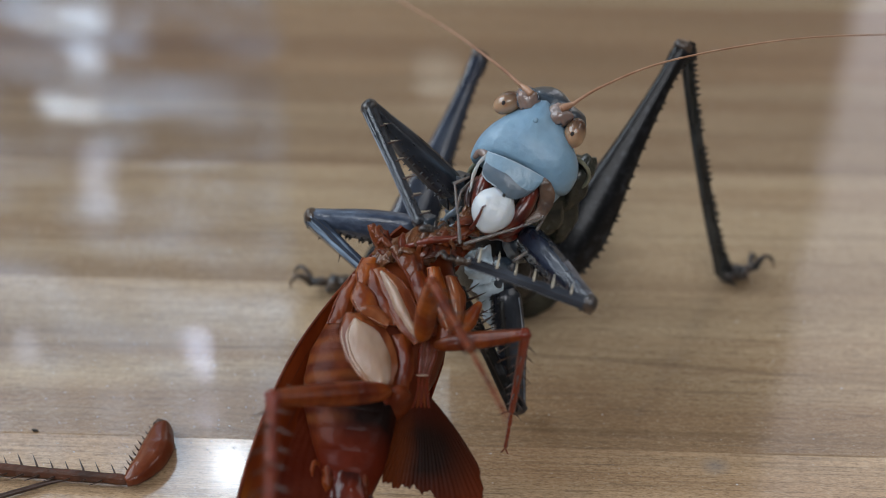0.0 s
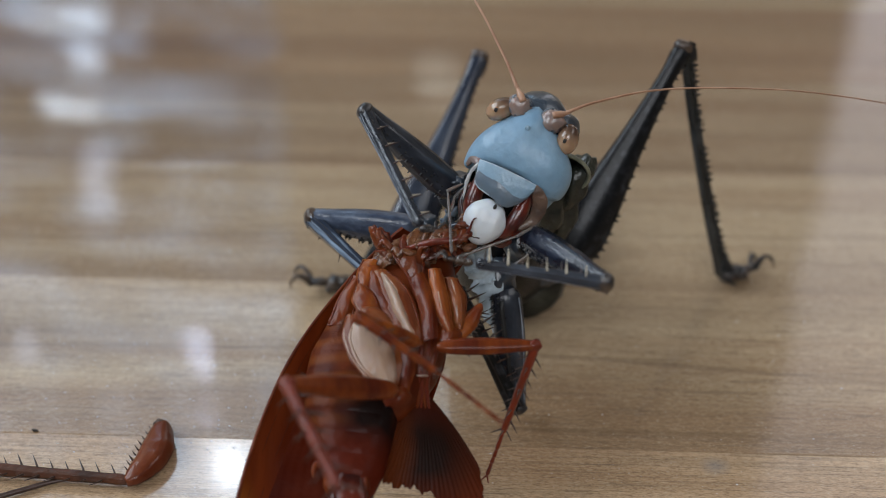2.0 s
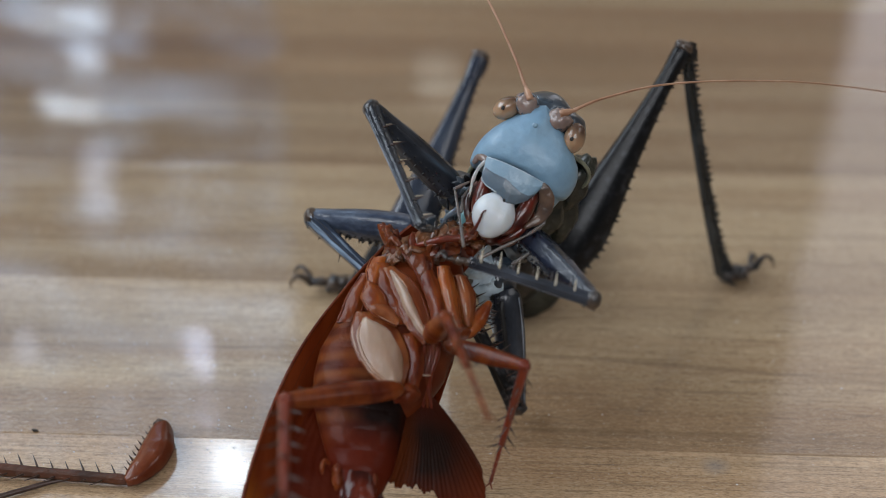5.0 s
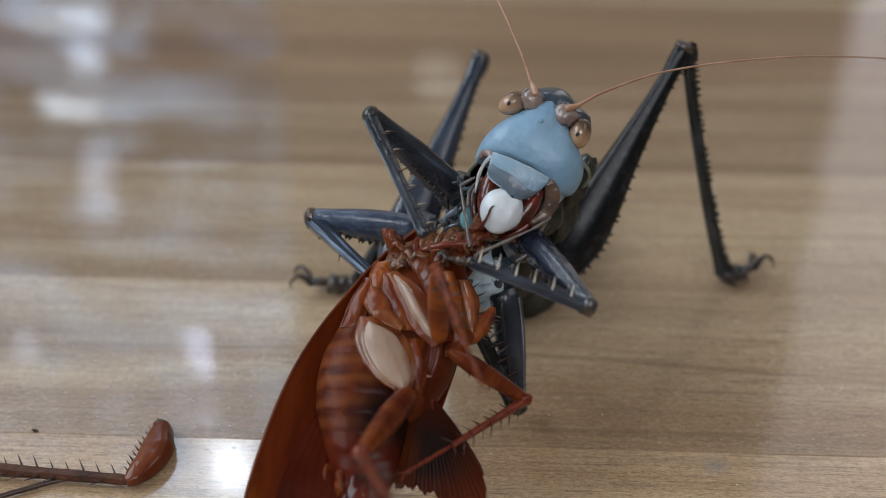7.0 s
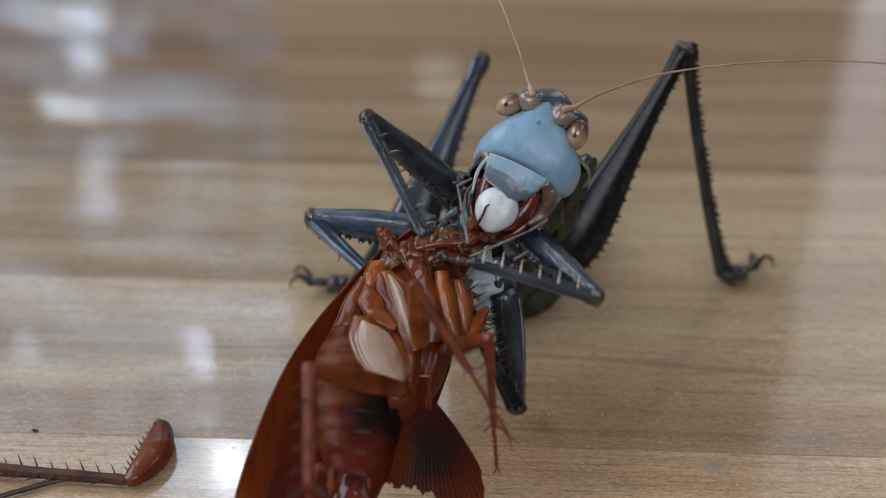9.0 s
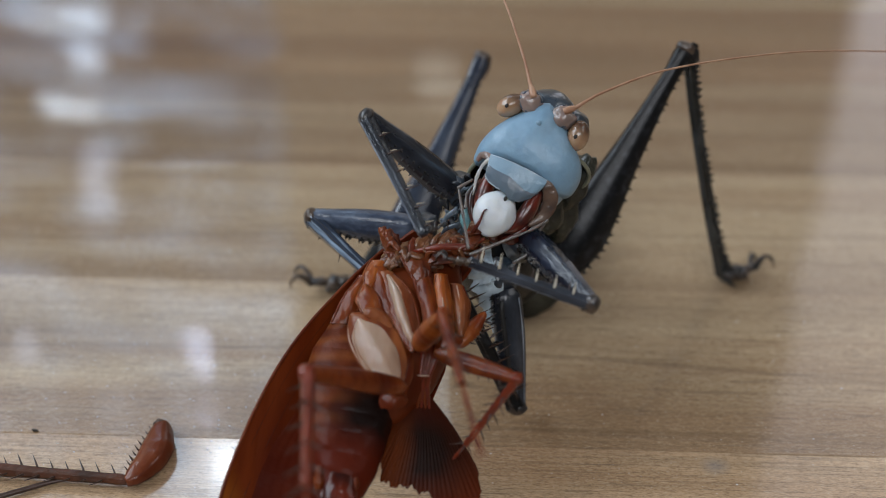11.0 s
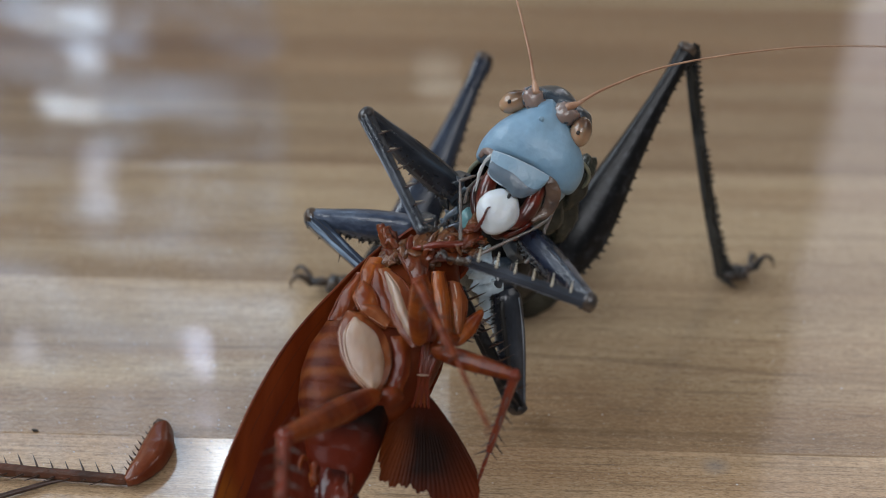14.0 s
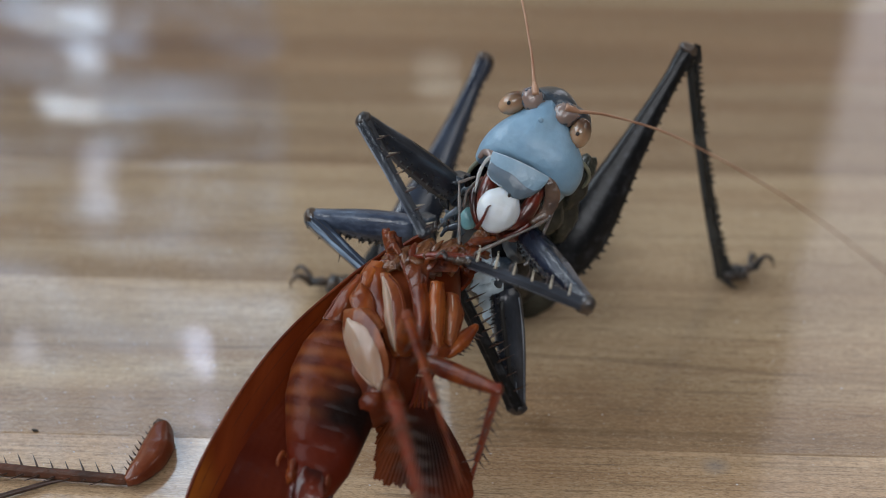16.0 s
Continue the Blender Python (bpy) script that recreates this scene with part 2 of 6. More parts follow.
INK = material("dark_chitin", (0.0065, 0.007, 0.008), 0.33, 0.12, 0.08, second=(0.034, 0.037, 0.043), scale=1500, bump=0.08, bump_scale=6500, fine=0.5, spec=0.2, lo=0.52, hi=0.76)
# Pale strips that paint the rim highlight on leg edges
EDGE_GLINT = material("edge_glint", (0.30, 0.34, 0.40), 0.3, 0.5, 0.1, second=(0.12, 0.14, 0.18), scale=1500, stretch=(0.2, 1, 1))
JET = material("jet_teeth", (0.006, 0.006, 0.007), 0.5, 0.05, second=(0.012, 0.011, 0.010), scale=1500)
NIGHT = material("night_chitin", (0.008, 0.011, 0.020), 0.26, 0.45, 0.08, second=(0.022, 0.030, 0.052), scale=800, stretch=(0.35, 1, 1), bump=0.12, bump_scale=4600, fine=0.5, spec=0.3, lo=0.52, hi=0.76)
KNEE = material("horn_chitin", (0.070, 0.046, 0.032), 0.35, 0.5, 0.12, second=(0.022, 0.020, 0.021), scale=900, bump=0.15, lo=0.42, hi=0.6)
PALE_SPINE = material("pale_spine", (0.55, 0.50, 0.40), 0.35, second=(0.38, 0.30, 0.2), scale=1500)
DARK_SPINE = material("dark_spine", (0.035, 0.018, 0.012), 0.35, second=(0.06, 0.03, 0.02), scale=1500)
BLUE = material("blue_face", (0.165, 0.287, 0.402), 0.46, 0.22, 0.2, sub=0.15, sub_colour=(0.5, 0.8, 1.0), second=(0.215, 0.350, 0.465), scale=230, bump=0.16, bump_scale=1500, fine=0.16)
PALE_BLUE = material("pale_blue", (0.235, 0.355, 0.455), 0.36, 0.3, 0.2, sub=0.2, sub_colour=(0.6, 0.8, 1.0), second=(0.17, 0.28, 0.37), scale=420, bump=0.15, bump_scale=2200)
WHITISH = material("whitish_skin", (0.50, 0.58, 0.63), 0.35, 0.3, 0.2, sub=0.2, sub_colour=(0.7, 0.85, 1.0), second=(0.34, 0.42, 0.48), scale=900, bump=0.15, bump_scale=2200)
SMOKE = material("smoky_membrane", (0.105, 0.140, 0.175), 0.34, 0.2, 0.15, sub=0.2, second=(0.150, 0.200, 0.245), scale=330, bump=0.10, bump_scale=1500, lo=0.42, hi=0.72)
VERTEX = material("vertex_chitin", (0.045, 0.062, 0.082), 0.3, 0.6, 0.15, second=(0.030, 0.039, 0.052), scale=350, bump=0.06)
EYE_TAN = eye_material()
PUPIL = material("pupil", (0.012, 0.008, 0.006), 0.6)
SOCKET = material("antenna_socket", (0.27, 0.195, 0.165), 0.3, 0.5, 0.14, sub=0.3, second=(0.17, 0.12, 0.105), scale=380, bump=0.10, bump_scale=1500)
ANTENNA = material("antenna_tan", (0.47, 0.275, 0.175), 0.4, second=(0.31, 0.15, 0.085), scale=600)
LABRUM = material("white_labrum", (0.66, 0.70, 0.73), 0.4, 0.22, 0.15, sub=0.35, sub_colour=(1.0, 0.8, 0.6), second=(0.58, 0.60, 0.61), scale=420, bump=0.1, bump_scale=1800)
RUST = material("rust_mandible", (0.150, 0.019, 0.008), 0.3, 0.5, 0.08, second=(0.020, 0.005, 0.004), scale=750, bump=0.15, bump_scale=1600)
GENA = material("horn_gena", (0.17, 0.105, 0.072), 0.32, 0.35, 0.15, sub=0.2, second=(0.055, 0.034, 0.026), scale=650, bump=0.15)
PALP = material("grey_palp", (0.105, 0.090, 0.085), 0.3, 0.5, 0.15, sub=0.2, second=(0.17, 0.145, 0.13), scale=900)
OLIVE = material("olive_rim", (0.20, 0.21, 0.15), 0.35, 0.3, second=(0.10, 0.11, 0.08), scale=700)
VENTER = material("venter", (0.034, 0.038, 0.028), 0.35, 0.4, 0.15, second=(0.013, 0.015, 0.012), scale=420, bump=0.3, bump_scale=1800, spec=0.35)
OLIVE_SHIN = material("olive_shin", (0.013, 0.015, 0.015), 0.26, 0.6, 0.07, second=(0.044, 0.049, 0.051), scale=1000, stretch=(0.2, 1, 1), bump=0.10, bump_scale=4200, fine=0.4, spec=0.5, lo=0.45, hi=0.70)
STERNUM = material("pale_sternum", (0.58, 0.70, 0.78), 0.4, 0.3, second=(0.30, 0.38, 0.44), scale=700, bump=0.3, bump_scale=2000)
TEAL = material("teal_membrane", (0.25, 0.50, 0.52), 0.3, 0.4, second=(0.15, 0.33, 0.36), scale=900)

DEEP = material("deep_amber", (0.085, 0.014, 0.004), 0.4, 0.15, 0.12, sub=0.1, sub_colour=(1.0, 0.25, 0.06), second=(0.145, 0.031, 0.008), scale=300, bump=0.14, bump_scale=520, spec=0.10, lo=0.42, hi=0.68, fine=0.25)
AMBER = material("amber_chitin", (0.195, 0.042, 0.008), 0.36, 0.2, 0.07, sub=0.15, sub_colour=(1.0, 0.3, 0.08), second=(0.085, 0.013, 0.004), scale=520, stretch=(1.3, 0.45, 1), bump=0.18, bump_scale=1100, spec=0.14, lo=0.38, hi=0.62, fine=0.3)
ORANGE = material("orange_chitin", (0.30, 0.078, 0.013), 0.34, 0.22, 0.07, sub=0.15, sub_colour=(1.0, 0.4, 0.15), second=(0.135, 0.025, 0.006), scale=520, stretch=(1.3, 0.45, 1), bump=0.18, bump_scale=1100, spec=0.15, lo=0.40, hi=0.64, fine=0.3)
CREAM_COXA = material("cream_coxa", (0.40, 0.285, 0.215), 0.34, 0.28, 0.09, sub=0.2, sub_colour=(1.0, 0.5, 0.25), second=(0.27, 0.150, 0.09), scale=330, stretch=(1.3, 0.4, 1), bump=0.12, bump_scale=900, spec=0.3, lo=0.42, hi=0.74, fine=0.15)
# Pale plate rims, and pale strips that paint wet highlights
RIM_AND_GLINT = material("rim_and_glint", (0.44, 0.30, 0.22), 0.32, 0.4, 0.10, second=(0.30, 0.15, 0.08), scale=600, bump=0.15, bump_scale=1500)
TAN_COXA = material("tan_coxa", (0.245, 0.074, 0.022), 0.34, 0.22, 0.07, sub=0.18, sub_colour=(1.0, 0.45, 0.2), second=(0.120, 0.026, 0.008), scale=480, stretch=(1.3, 0.45, 1), bump=0.18, bump_scale=1100, spec=0.15, lo=0.38, hi=0.64, fine=0.3)
WET_TAIL = material("wet_tail", (0.125, 0.017, 0.006), 0.3, 0.45, 0.2, second=(0.03, 0.006, 0.004), scale=420, bump=0.2, bump_scale=1200, spec=0.12)
MAROON = material("maroon_chitin", (0.050, 0.007, 0.003), 0.42, 0.3, 0.22, second=(0.030, 0.007, 0.004), scale=260, bump=0.15, bump_scale=1600, spec=0.12)
TEGMEN = material("tegmen", (0.096, 0.0125, 0.0025), 0.38, 0.15, 0.12, second=(0.165, 0.030, 0.0055), scale=300, stretch=(2.0, 0.3, 1), bump=0.10, bump_scale=900, spec=0.08, lo=0.34, hi=0.70, fine=0.2)
# Orange glow of light through the outer wing, painted as a patch
spot(TEGMEN, -10.6, -13.0, 1.4, 5.5, 0.5, (0.30, 0.085, 0.012))
HINDWING = material("hindwing", (0.120, 0.021, 0.005), 0.5, 0.04, 0.15, second=(0.062, 0.009, 0.003), scale=260, bump=0.15, bump_scale=2000, spec=0.04)
# Shadowy dark centre of the fan, put into the colour
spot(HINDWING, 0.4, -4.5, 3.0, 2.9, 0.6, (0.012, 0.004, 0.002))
spot(HINDWING, -2.4, -4.2, 1.3, 2.6, 0.85, (0.125, 0.026, 0.005))
FOLDED = material("folded_wing", (0.060, 0.0065, 0.0015), 0.42, 0.14, 0.12, second=(0.100, 0.014, 0.003), scale=180, bump=0.12, bump_scale=1500, spec=0.06)
REDLEG = material("red_leg", (0.18, 0.026, 0.009), 0.4, 0.55, 0.07, sub=0.2, sub_colour=(1.0, 0.3, 0.1), second=(0.12, 0.022, 0.010), scale=500, bump=0.16, spec=0.12)
NECK = material("torn_neck", (0.150, 0.036, 0.010), 0.34, 0.35, 0.09, sub=0.15, sub_colour=(1.0, 0.35, 0.12), second=(0.050, 0.009, 0.004), scale=620, bump=0.3, bump_scale=1300, spec=0.14, lo=0.40, hi=0.62, fine=0.3)
GREYBROWN = material("chewed_tissue", (0.150, 0.056, 0.021), 0.34, 0.5, 0.10, sub=0.2, second=(0.045, 0.014, 0.006), scale=900, bump=0.4, bump_scale=1700, spec=0.2, lo=0.42, hi=0.62)
DRY_SHIN = material("dry_shin", (0.105, 0.036, 0.017), 0.45, 0.3, 0.2, second=(0.045, 0.020, 0.012), scale=520, bump=0.3, bump_scale=2200, spec=0.2)
DRY_THIGH = material("dry_thigh", (0.165, 0.045, 0.017), 0.36, 0.4, 0.10, sub=0.1, second=(0.105, 0.022, 0.008), scale=260, bump=0.25, bump_scale=700, spec=0.12, lo=0.42, hi=0.66, fine=0.3)
DUST = material("dust", (0.74, 0.73, 0.71), 0.7, second=(0.6, 0.59, 0.57), scale=900)
CRUMB = material("black_crumb", (0.02, 0.015, 0.012), 0.7)


# ---- shape helpers (millimetres) ----
def V(*a):
    return Vector(a)


def smooth_rows(rows, k):
    """Catmull-Rom between rows of numbers, k steps a span."""
    a = np.array(rows, float)
    p = np.vstack([2 * a[0] - a[1], a, 2 * a[-1] - a[-2]])
    out = []
    for i in range(len(a) - 1):
        p0, p1, p2, p3 = p[i:i + 4]
        for j in range(k):
            t = j / k
            out.append(0.5 * (2 * p1 + (p2 - p0) * t + (2 * p0 - 5 * p1 + 4 * p2 - p3) * t * t + (3 * p1 - p0 - 3 * p2 + p3) * t ** 3))
    out.append(a[-1])
    return np.array(out)


def tube(bm, rows, k=4, seg=12, up=(0, 0, 1), ridge=0.0, ridges=4, phase=0.0):
    """A closed sweep through rows of x, y, z, half-width, half-height; up gives the height's side."""
    s = smooth_rows(rows, k)
    pts = [Vector(r[:3]) for r in s]
    rings = []
    upv = Vector(up)
    for i, (p, r) in enumerate(zip(pts, s)):
        d = (pts[min(i + 1, len(pts) - 1)] - pts[max(i - 1, 0)]).normalized()
        side = d.cross(upv)
        side = side.normalized() if side.length > 1e-4 else V(1, 0, 0)
        h = side.cross(d)
        ring = []
        for j in range(seg):
            a = 2 * math.pi * j / seg
            f = 1 + ridge * (2 * (1 - abs(math.sin(ridges * a / 2 + phase))) - 0.7)
            ring.append(bm.verts.new(p + side * math.cos(a) * max(r[3], 0.01) * f + h * math.sin(a) * max(r[4], 0.01) * f))
        rings.append(ring)
    for a, b in zip(rings, rings[1:]):
        for j in range(seg):
            bm.faces.new((a[j], a[(j + 1) % seg], b[(j + 1) % seg], b[j]))
    bm.faces.new(rings[0][::-1])
    bm.faces.new(rings[-1])
    return bm


def blob(bm, c, r, m=None, u=18, v=12, dent=0.0, freq=0.6):
    """An uneven ellipsoid at c with the half-axes r, turned by m."""
    got = bmesh.ops.create_uvsphere(bm, u_segments=u, v_segments=v, radius=1)["verts"]
    for w in got:
        f = 1 + dent * noise.noise(w.co * freq * 3 + Vector(c))
        q = Vector((w.co.x * r[0], w.co.y * r[1], w.co.z * r[2])) * f
        w.co = (m @ q if m else q) + Vector(c)
    return bm


def sheet(bm, f, nu, nv, thick):
    """A curved plate: f(u, v) for u, v in 0..1, with a real thickness along its normal."""
    e = 1e-3
    top, low = [], []
    for i in range(nu + 1):
        ra, rb = [], []
        for j in range(nv + 1):
            u, v = i / nu, j / nv
            p = Vector(f(u, v))
            n = (Vector(f(min(u + e, 1), v)) - Vector(f(max(u - e, 0), v))).cross(Vector(f(u, min(v + e, 1))) - Vector(f(u, max(v - e, 0))))
            n = n.normalized() if n.length > 1e-12 else V(0, 0, 1)
            ra.append(bm.verts.new(p + n * thick / 2))
            rb.append(bm.verts.new(p - n * thick / 2))
        top.append(ra)
        low.append(rb)
    for i in range(nu):
        for j in range(nv):
            bm.faces.new((top[i][j], top[i + 1][j], top[i + 1][j + 1], top[i][j + 1]))
            bm.faces.new((low[i][j + 1], low[i + 1][j + 1], low[i + 1][j], low[i][j]))
    edge = [(i, 0) for i in range(nu)] + [(nu, j) for j in range(nv)] + [(i, nv) for i in range(nu, 0, -1)] + [(0, j) for j in range(nv, 0, -1)]
    for a, b in zip(edge, edge[1:] + edge[:1]):
        for e in bm.faces.new((top[a[0]][a[1]], low[a[0]][a[1]], low[b[0]][b[1]], top[b[0]][b[1]])).edges:
            e.smooth = False
    return bm


def rough(bm, amp, freq=0.8, seed=0.0):
    """Push the surface in and out by a soft noise (mm)."""
    bm.normal_update()
    for w in bm.verts:
        q = w.co * freq + V(seed, seed * 1.7, 0)
        w.co += w.normal * amp * (noise.noise(q) + 0.5 * noise.noise(q * 2.3))
    return bm


def mesh_of(name, bm, mat, smooth=True):
    bmesh.ops.scale(bm, vec=(MM, MM, MM), verts=bm.verts)
    bmesh.ops.recalc_face_normals(bm, faces=bm.faces)
    me = bpy.data.meshes.new(name)
    bm.to_mesh(me)
    bm.free()
    if smooth:
        me.polygons.foreach_set("use_smooth", [True] * len(me.polygons))
    me.materials.append(mat)
    return me


def part(name, bm, mat, parent, label="", at=None, smooth=True):
    """One mesh object under a thing or a part; at: its pose in the parent's space (metres)."""
    ob = new(name, bm if isinstance(bm, bpy.types.Mesh) else mesh_of(name, bm, mat, smooth))
    ob.parent = parent
    if at is not None:
        ob.matrix_basis = at
    return tagged(ob, label) if label else ob


def thing(name, at, label, category, group=""):
    ob = new(name)
    ob.empty_display_size = 0.005
    ob.matrix_basis = at
    return tagged(ob, label, category, group)


def mm_pose(x, y, z, rx=0, ry=0, rz=0):
    return pose(x * MM, y * MM, z * MM, rx, ry, rz)


def aim(a, b, up=(0, 0, 1)):
    """The pose at a (mm) whose x points to b and whose z leans towards up."""
    x = (Vector(b) - Vector(a)).normalized()
    y = Vector(up).cross(x).normalized()
    z = x.cross(y)
    m = Matrix((x, y, z)).transposed().to_4x4()
    m.translation = Vector(a) * MM
    return m


def box_mesh(bm, x0, y0, z0, x1, y1, z1):
    got = bmesh.ops.create_cube(bm, size=1)["verts"]
    for w in got:
        w.co = V((x0 + x1) / 2 + w.co.x * (x1 - x0), (y0 + y1) / 2 + w.co.y * (y1 - y0), (z0 + z1) / 2 + w.co.z * (z1 - z0))
    return bm


# ---- the room: varnished boards, plain walls, windows seen only as reflections ----
def structure(name, bm, mat, label, smooth=False, category=""):
    bm.normal_update()
    me = bpy.data.meshes.new(name)
    bm.to_mesh(me)
    bm.free()
    me.materials.append(mat)
    return tagged(new(name, me), label, category or "room", kind="structure")


def pierced_wall(name, axis, at, sign, lo, hi, openings, label, mat=PLASTER):
    """A wall 0.12 m thick; openings are (along0, along1, z0, z1)."""
    bm = bmesh.new()
    us = sorted({lo, hi, *[o[0] for o in openings], *[o[1] for o in openings]})
    zs = sorted({-0.05, ROOM_Z, *[o[2] for o in openings], *[o[3] for o in openings]})
    for u0, u1 in zip(us, us[1:]):
        for z0, z1 in zip(zs, zs[1:]):
            u, z = (u0 + u1) / 2, (z0 + z1) / 2
            if any(o[0] < u < o[1] and o[2] < z < o[3] for o in openings):
                continue
            a, b = sorted((at, at + sign * 0.12))
            if axis == "y":
                box_mesh(bm, u0, a, z0, u1, b, z1)
            else:
                box_mesh(bm, a, u0, z0, b, u1, z1)
    return structure(name, bm, mat, label, category="wall")


CURTAIN = (-0.95, -0.26, 0.55, 2.05)
DOORWAY = (0.62, 1.05, 0.30, 2.10)
SLIT = (-0.10, 0.058, 1.38, 1.90)
VENT = (-0.036, 0.024, 0.828, 0.872)
pierced_wall("wall_north", "y", ROOM_Y, 1, -1.72, 1.72, [CURTAIN, DOORWAY, VENT, SLIT], "pale plastered wall with windows, facing the boards", WARM_PLASTER)
pierced_wall("wall_south", "y", -ROOM_Y, -1, -1.72, 1.72, [(-0.6, 0.8, 1.1, 2.1)], "pale plastered wall behind the view")
pierced_wall("wall_west", "x", -ROOM_X, -1, -1.6, 1.6, [(-0.75, 1.45, 0.8, 2.3)], "pale plastered wall with a wide window")
pierced_wall("wall_east", "x", ROOM_X, 1, -1.6, 1.6, [(-0.8, 0.8, 1.25, 2.25)], "plain plastered wall with an opening for the added fill lamp")
bm = bmesh.new()
structure("ceiling", box_mesh(bm, -1.72, -1.72, ROOM_Z, 1.72, 1.72, ROOM_Z + 0.1), PLASTER, "plain pale ceiling", category="ceiling")


def lamp_in(name, o, y, radiance, colour):
    w, h = o[1] - o[0], o[3] - o[2]
    window_light(name, ((o[0] + o[1]) / 2, y, (o[2] + o[3]) / 2), ((o[0] + o[1]) / 2, 0, (o[2] + o[3]) / 2), w, h, radiance * math.pi * w * h, colour)


bm = bmesh.new()
structure("backdrop", box_mesh(bm, CURTAIN[0] - 0.3, ROOM_Y + 0.30, CURTAIN[2] - 0.3, CURTAIN[1] + 0.3, ROOM_Y + 0.31, CURTAIN[3] + 0.3), OUTDOORS, "bright daylight outside the window", category="backdrop")
lamp_in("doorway_light", DOORWAY, ROOM_Y + 0.05, 1.25, (1.0, 0.90, 0.84))
lamp_in("slit_light", SLIT, ROOM_Y + 0.05, 1.5, (0.86, 0.95, 1.0))
lamp_in("vent_light", VENT, ROOM_Y + 0.05, 4.4, (0.95, 1.0, 0.95))
lamp_in("curtain_gap_light_slot", (-0.459, -0.449, 1.40, 1.53), ROOM_Y + 0.04, 30.0, (0.66, 0.76, 1.0))
lamp_in("curtain_gap_light_far", (-0.790, -0.770, 1.385, 1.46), ROOM_Y + 0.04, 6.0, (0.72, 0.80, 1.0))
lamp_in("curtain_gap_light_top", (-0.455, -0.405, 1.725, 1.79), ROOM_Y + 0.04, 18.0, (0.90, 0.95, 1.0))
lamp_in("curtain_gap_light_middle", (-0.478, -0.385, 1.695, 1.83), ROOM_Y + 0.045, 7.0, (0.80, 0.91, 1.0))
lamp_in("curtain_gap_light_sheer", (-0.57, -0.345, 1.655, 1.94), ROOM_Y + 0.05, 3.6, (0.70, 0.84, 1.0))
lamp_in("sheer_curtain_light", (-0.94, -0.28, 1.28, 2.04), ROOM_Y + 0.06, 1.2, (0.46, 0.70, 1.0))
lamp_in("curtain_gap_light_left", (-0.585, -0.535, 0.785, 0.842), ROOM_Y + 0.04, 5.0, (0.62, 0.78, 1.0))
lamp_in("curtain_gap_light_low", (-0.645, -0.55, 0.885, 0.905), ROOM_Y + 0.04, 9.0, (0.76, 0.87, 1.0))
lamp_in("curtain_gap_light_mid", (-0.600, -0.555, 0.985, 1.083), ROOM_Y + 0.04, 3.2, (0.62, 0.74, 1.0))
lamp_in("curtain_gap_light_foot", (-0.63, -0.52, 0.735, 0.752), ROOM_Y + 0.04, 5.0, (0.72, 0.85, 1.0))

# floor: narrow varnished strips laid along x
STRIP = 19.5
bm = bmesh.new()
floor = structure("floor", box_mesh(bm, -1.72, -1.72, -0.05, 1.72, 1.72, -0.012), WOOD, "glossy varnished light-brown wood strip surface", category="floor")


def strip_mesh(bm, x0, x1, y0, y1, d=0.0, far=0.0, e=0.05):
    """One strip with softened long edges, in mm; d and far: how deep the near and the far edge are worn."""
    prof = [(y0 + 0.004, -12), (y0 + 0.004, -d), (y0 + 0.004 + e, 0), (y1 - 0.004 - e, 0), (y1 - 0.004, -far), (y1 - 0.004, -12)]
    a = [bm.verts.new((x0, y, z)) for y, z in prof]
    b = [bm.verts.new((x1, y, z)) for y, z in prof]
    for i in range(6):
        j = (i + 1) % 6
        bm.faces.new((a[i], b[i], b[j], a[j]))
    bm.faces.new(a[::-1])
    bm.faces.new(b)
    return bm


# Board tints: own tone, plus near boards lifted and far ones dimmed for light
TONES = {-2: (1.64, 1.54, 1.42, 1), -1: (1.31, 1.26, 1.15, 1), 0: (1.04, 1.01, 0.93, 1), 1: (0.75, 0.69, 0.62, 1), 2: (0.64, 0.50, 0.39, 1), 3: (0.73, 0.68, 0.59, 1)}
shared = mesh_of("plank", strip_mesh(bmesh.new(), -1550, 1550, 0, STRIP), WOOD, smooth=False)
worn = mesh_of("plank", strip_mesh(bmesh.new(), -1550, 1550, 0, STRIP, 0.0, 0.012), WOOD, smooth=False)
worn_near = mesh_of("plank", strip_mesh(bmesh.new(), -1550, 1550, 0, STRIP, 0.0055, 0.0, 0.10), WOOD, smooth=False)
SEAM = -5.5
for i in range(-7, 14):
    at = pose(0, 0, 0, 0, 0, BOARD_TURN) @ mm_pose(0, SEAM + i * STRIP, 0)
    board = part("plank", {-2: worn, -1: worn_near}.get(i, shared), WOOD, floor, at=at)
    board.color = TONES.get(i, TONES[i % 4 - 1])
bm = bmesh.new()
for i in list(range(-76, -7)) + list(range(14, 76)):
    strip_mesh(bm, -1550, 1550, SEAM + i * STRIP, SEAM + (i + 1) * STRIP)
tagged(part("planks", bm, WOOD, floor, smooth=False, at=pose(0, 0, 0, 0, 0, BOARD_TURN)), kind="stuff")

# ---- the katydid ----
KROOT = V(5, -10, 0)
katydid = thing("katydid", mm_pose(*KROOT), "large slate-black katydid with a pale blue face eating a cockroach", "insect")


def kl(x, y, z):
    return V(x, y, z) - KROOT


def spine_mesh(name, mat, length, r):
    return mesh_of(name, tube(bmesh.new(), [(0, 0, -0.12, r, r), (0.06 * length, 0, 0.4 * length, r * 0.7, r * 0.7), (0.15 * length, 0, length, r * 0.08, r * 0.08)],
                              k=2, seg=6, up=(0, 1, 0)), mat)


SPINE_PALE = spine_mesh("spine", PALE_SPINE, 1.0, 0.11)
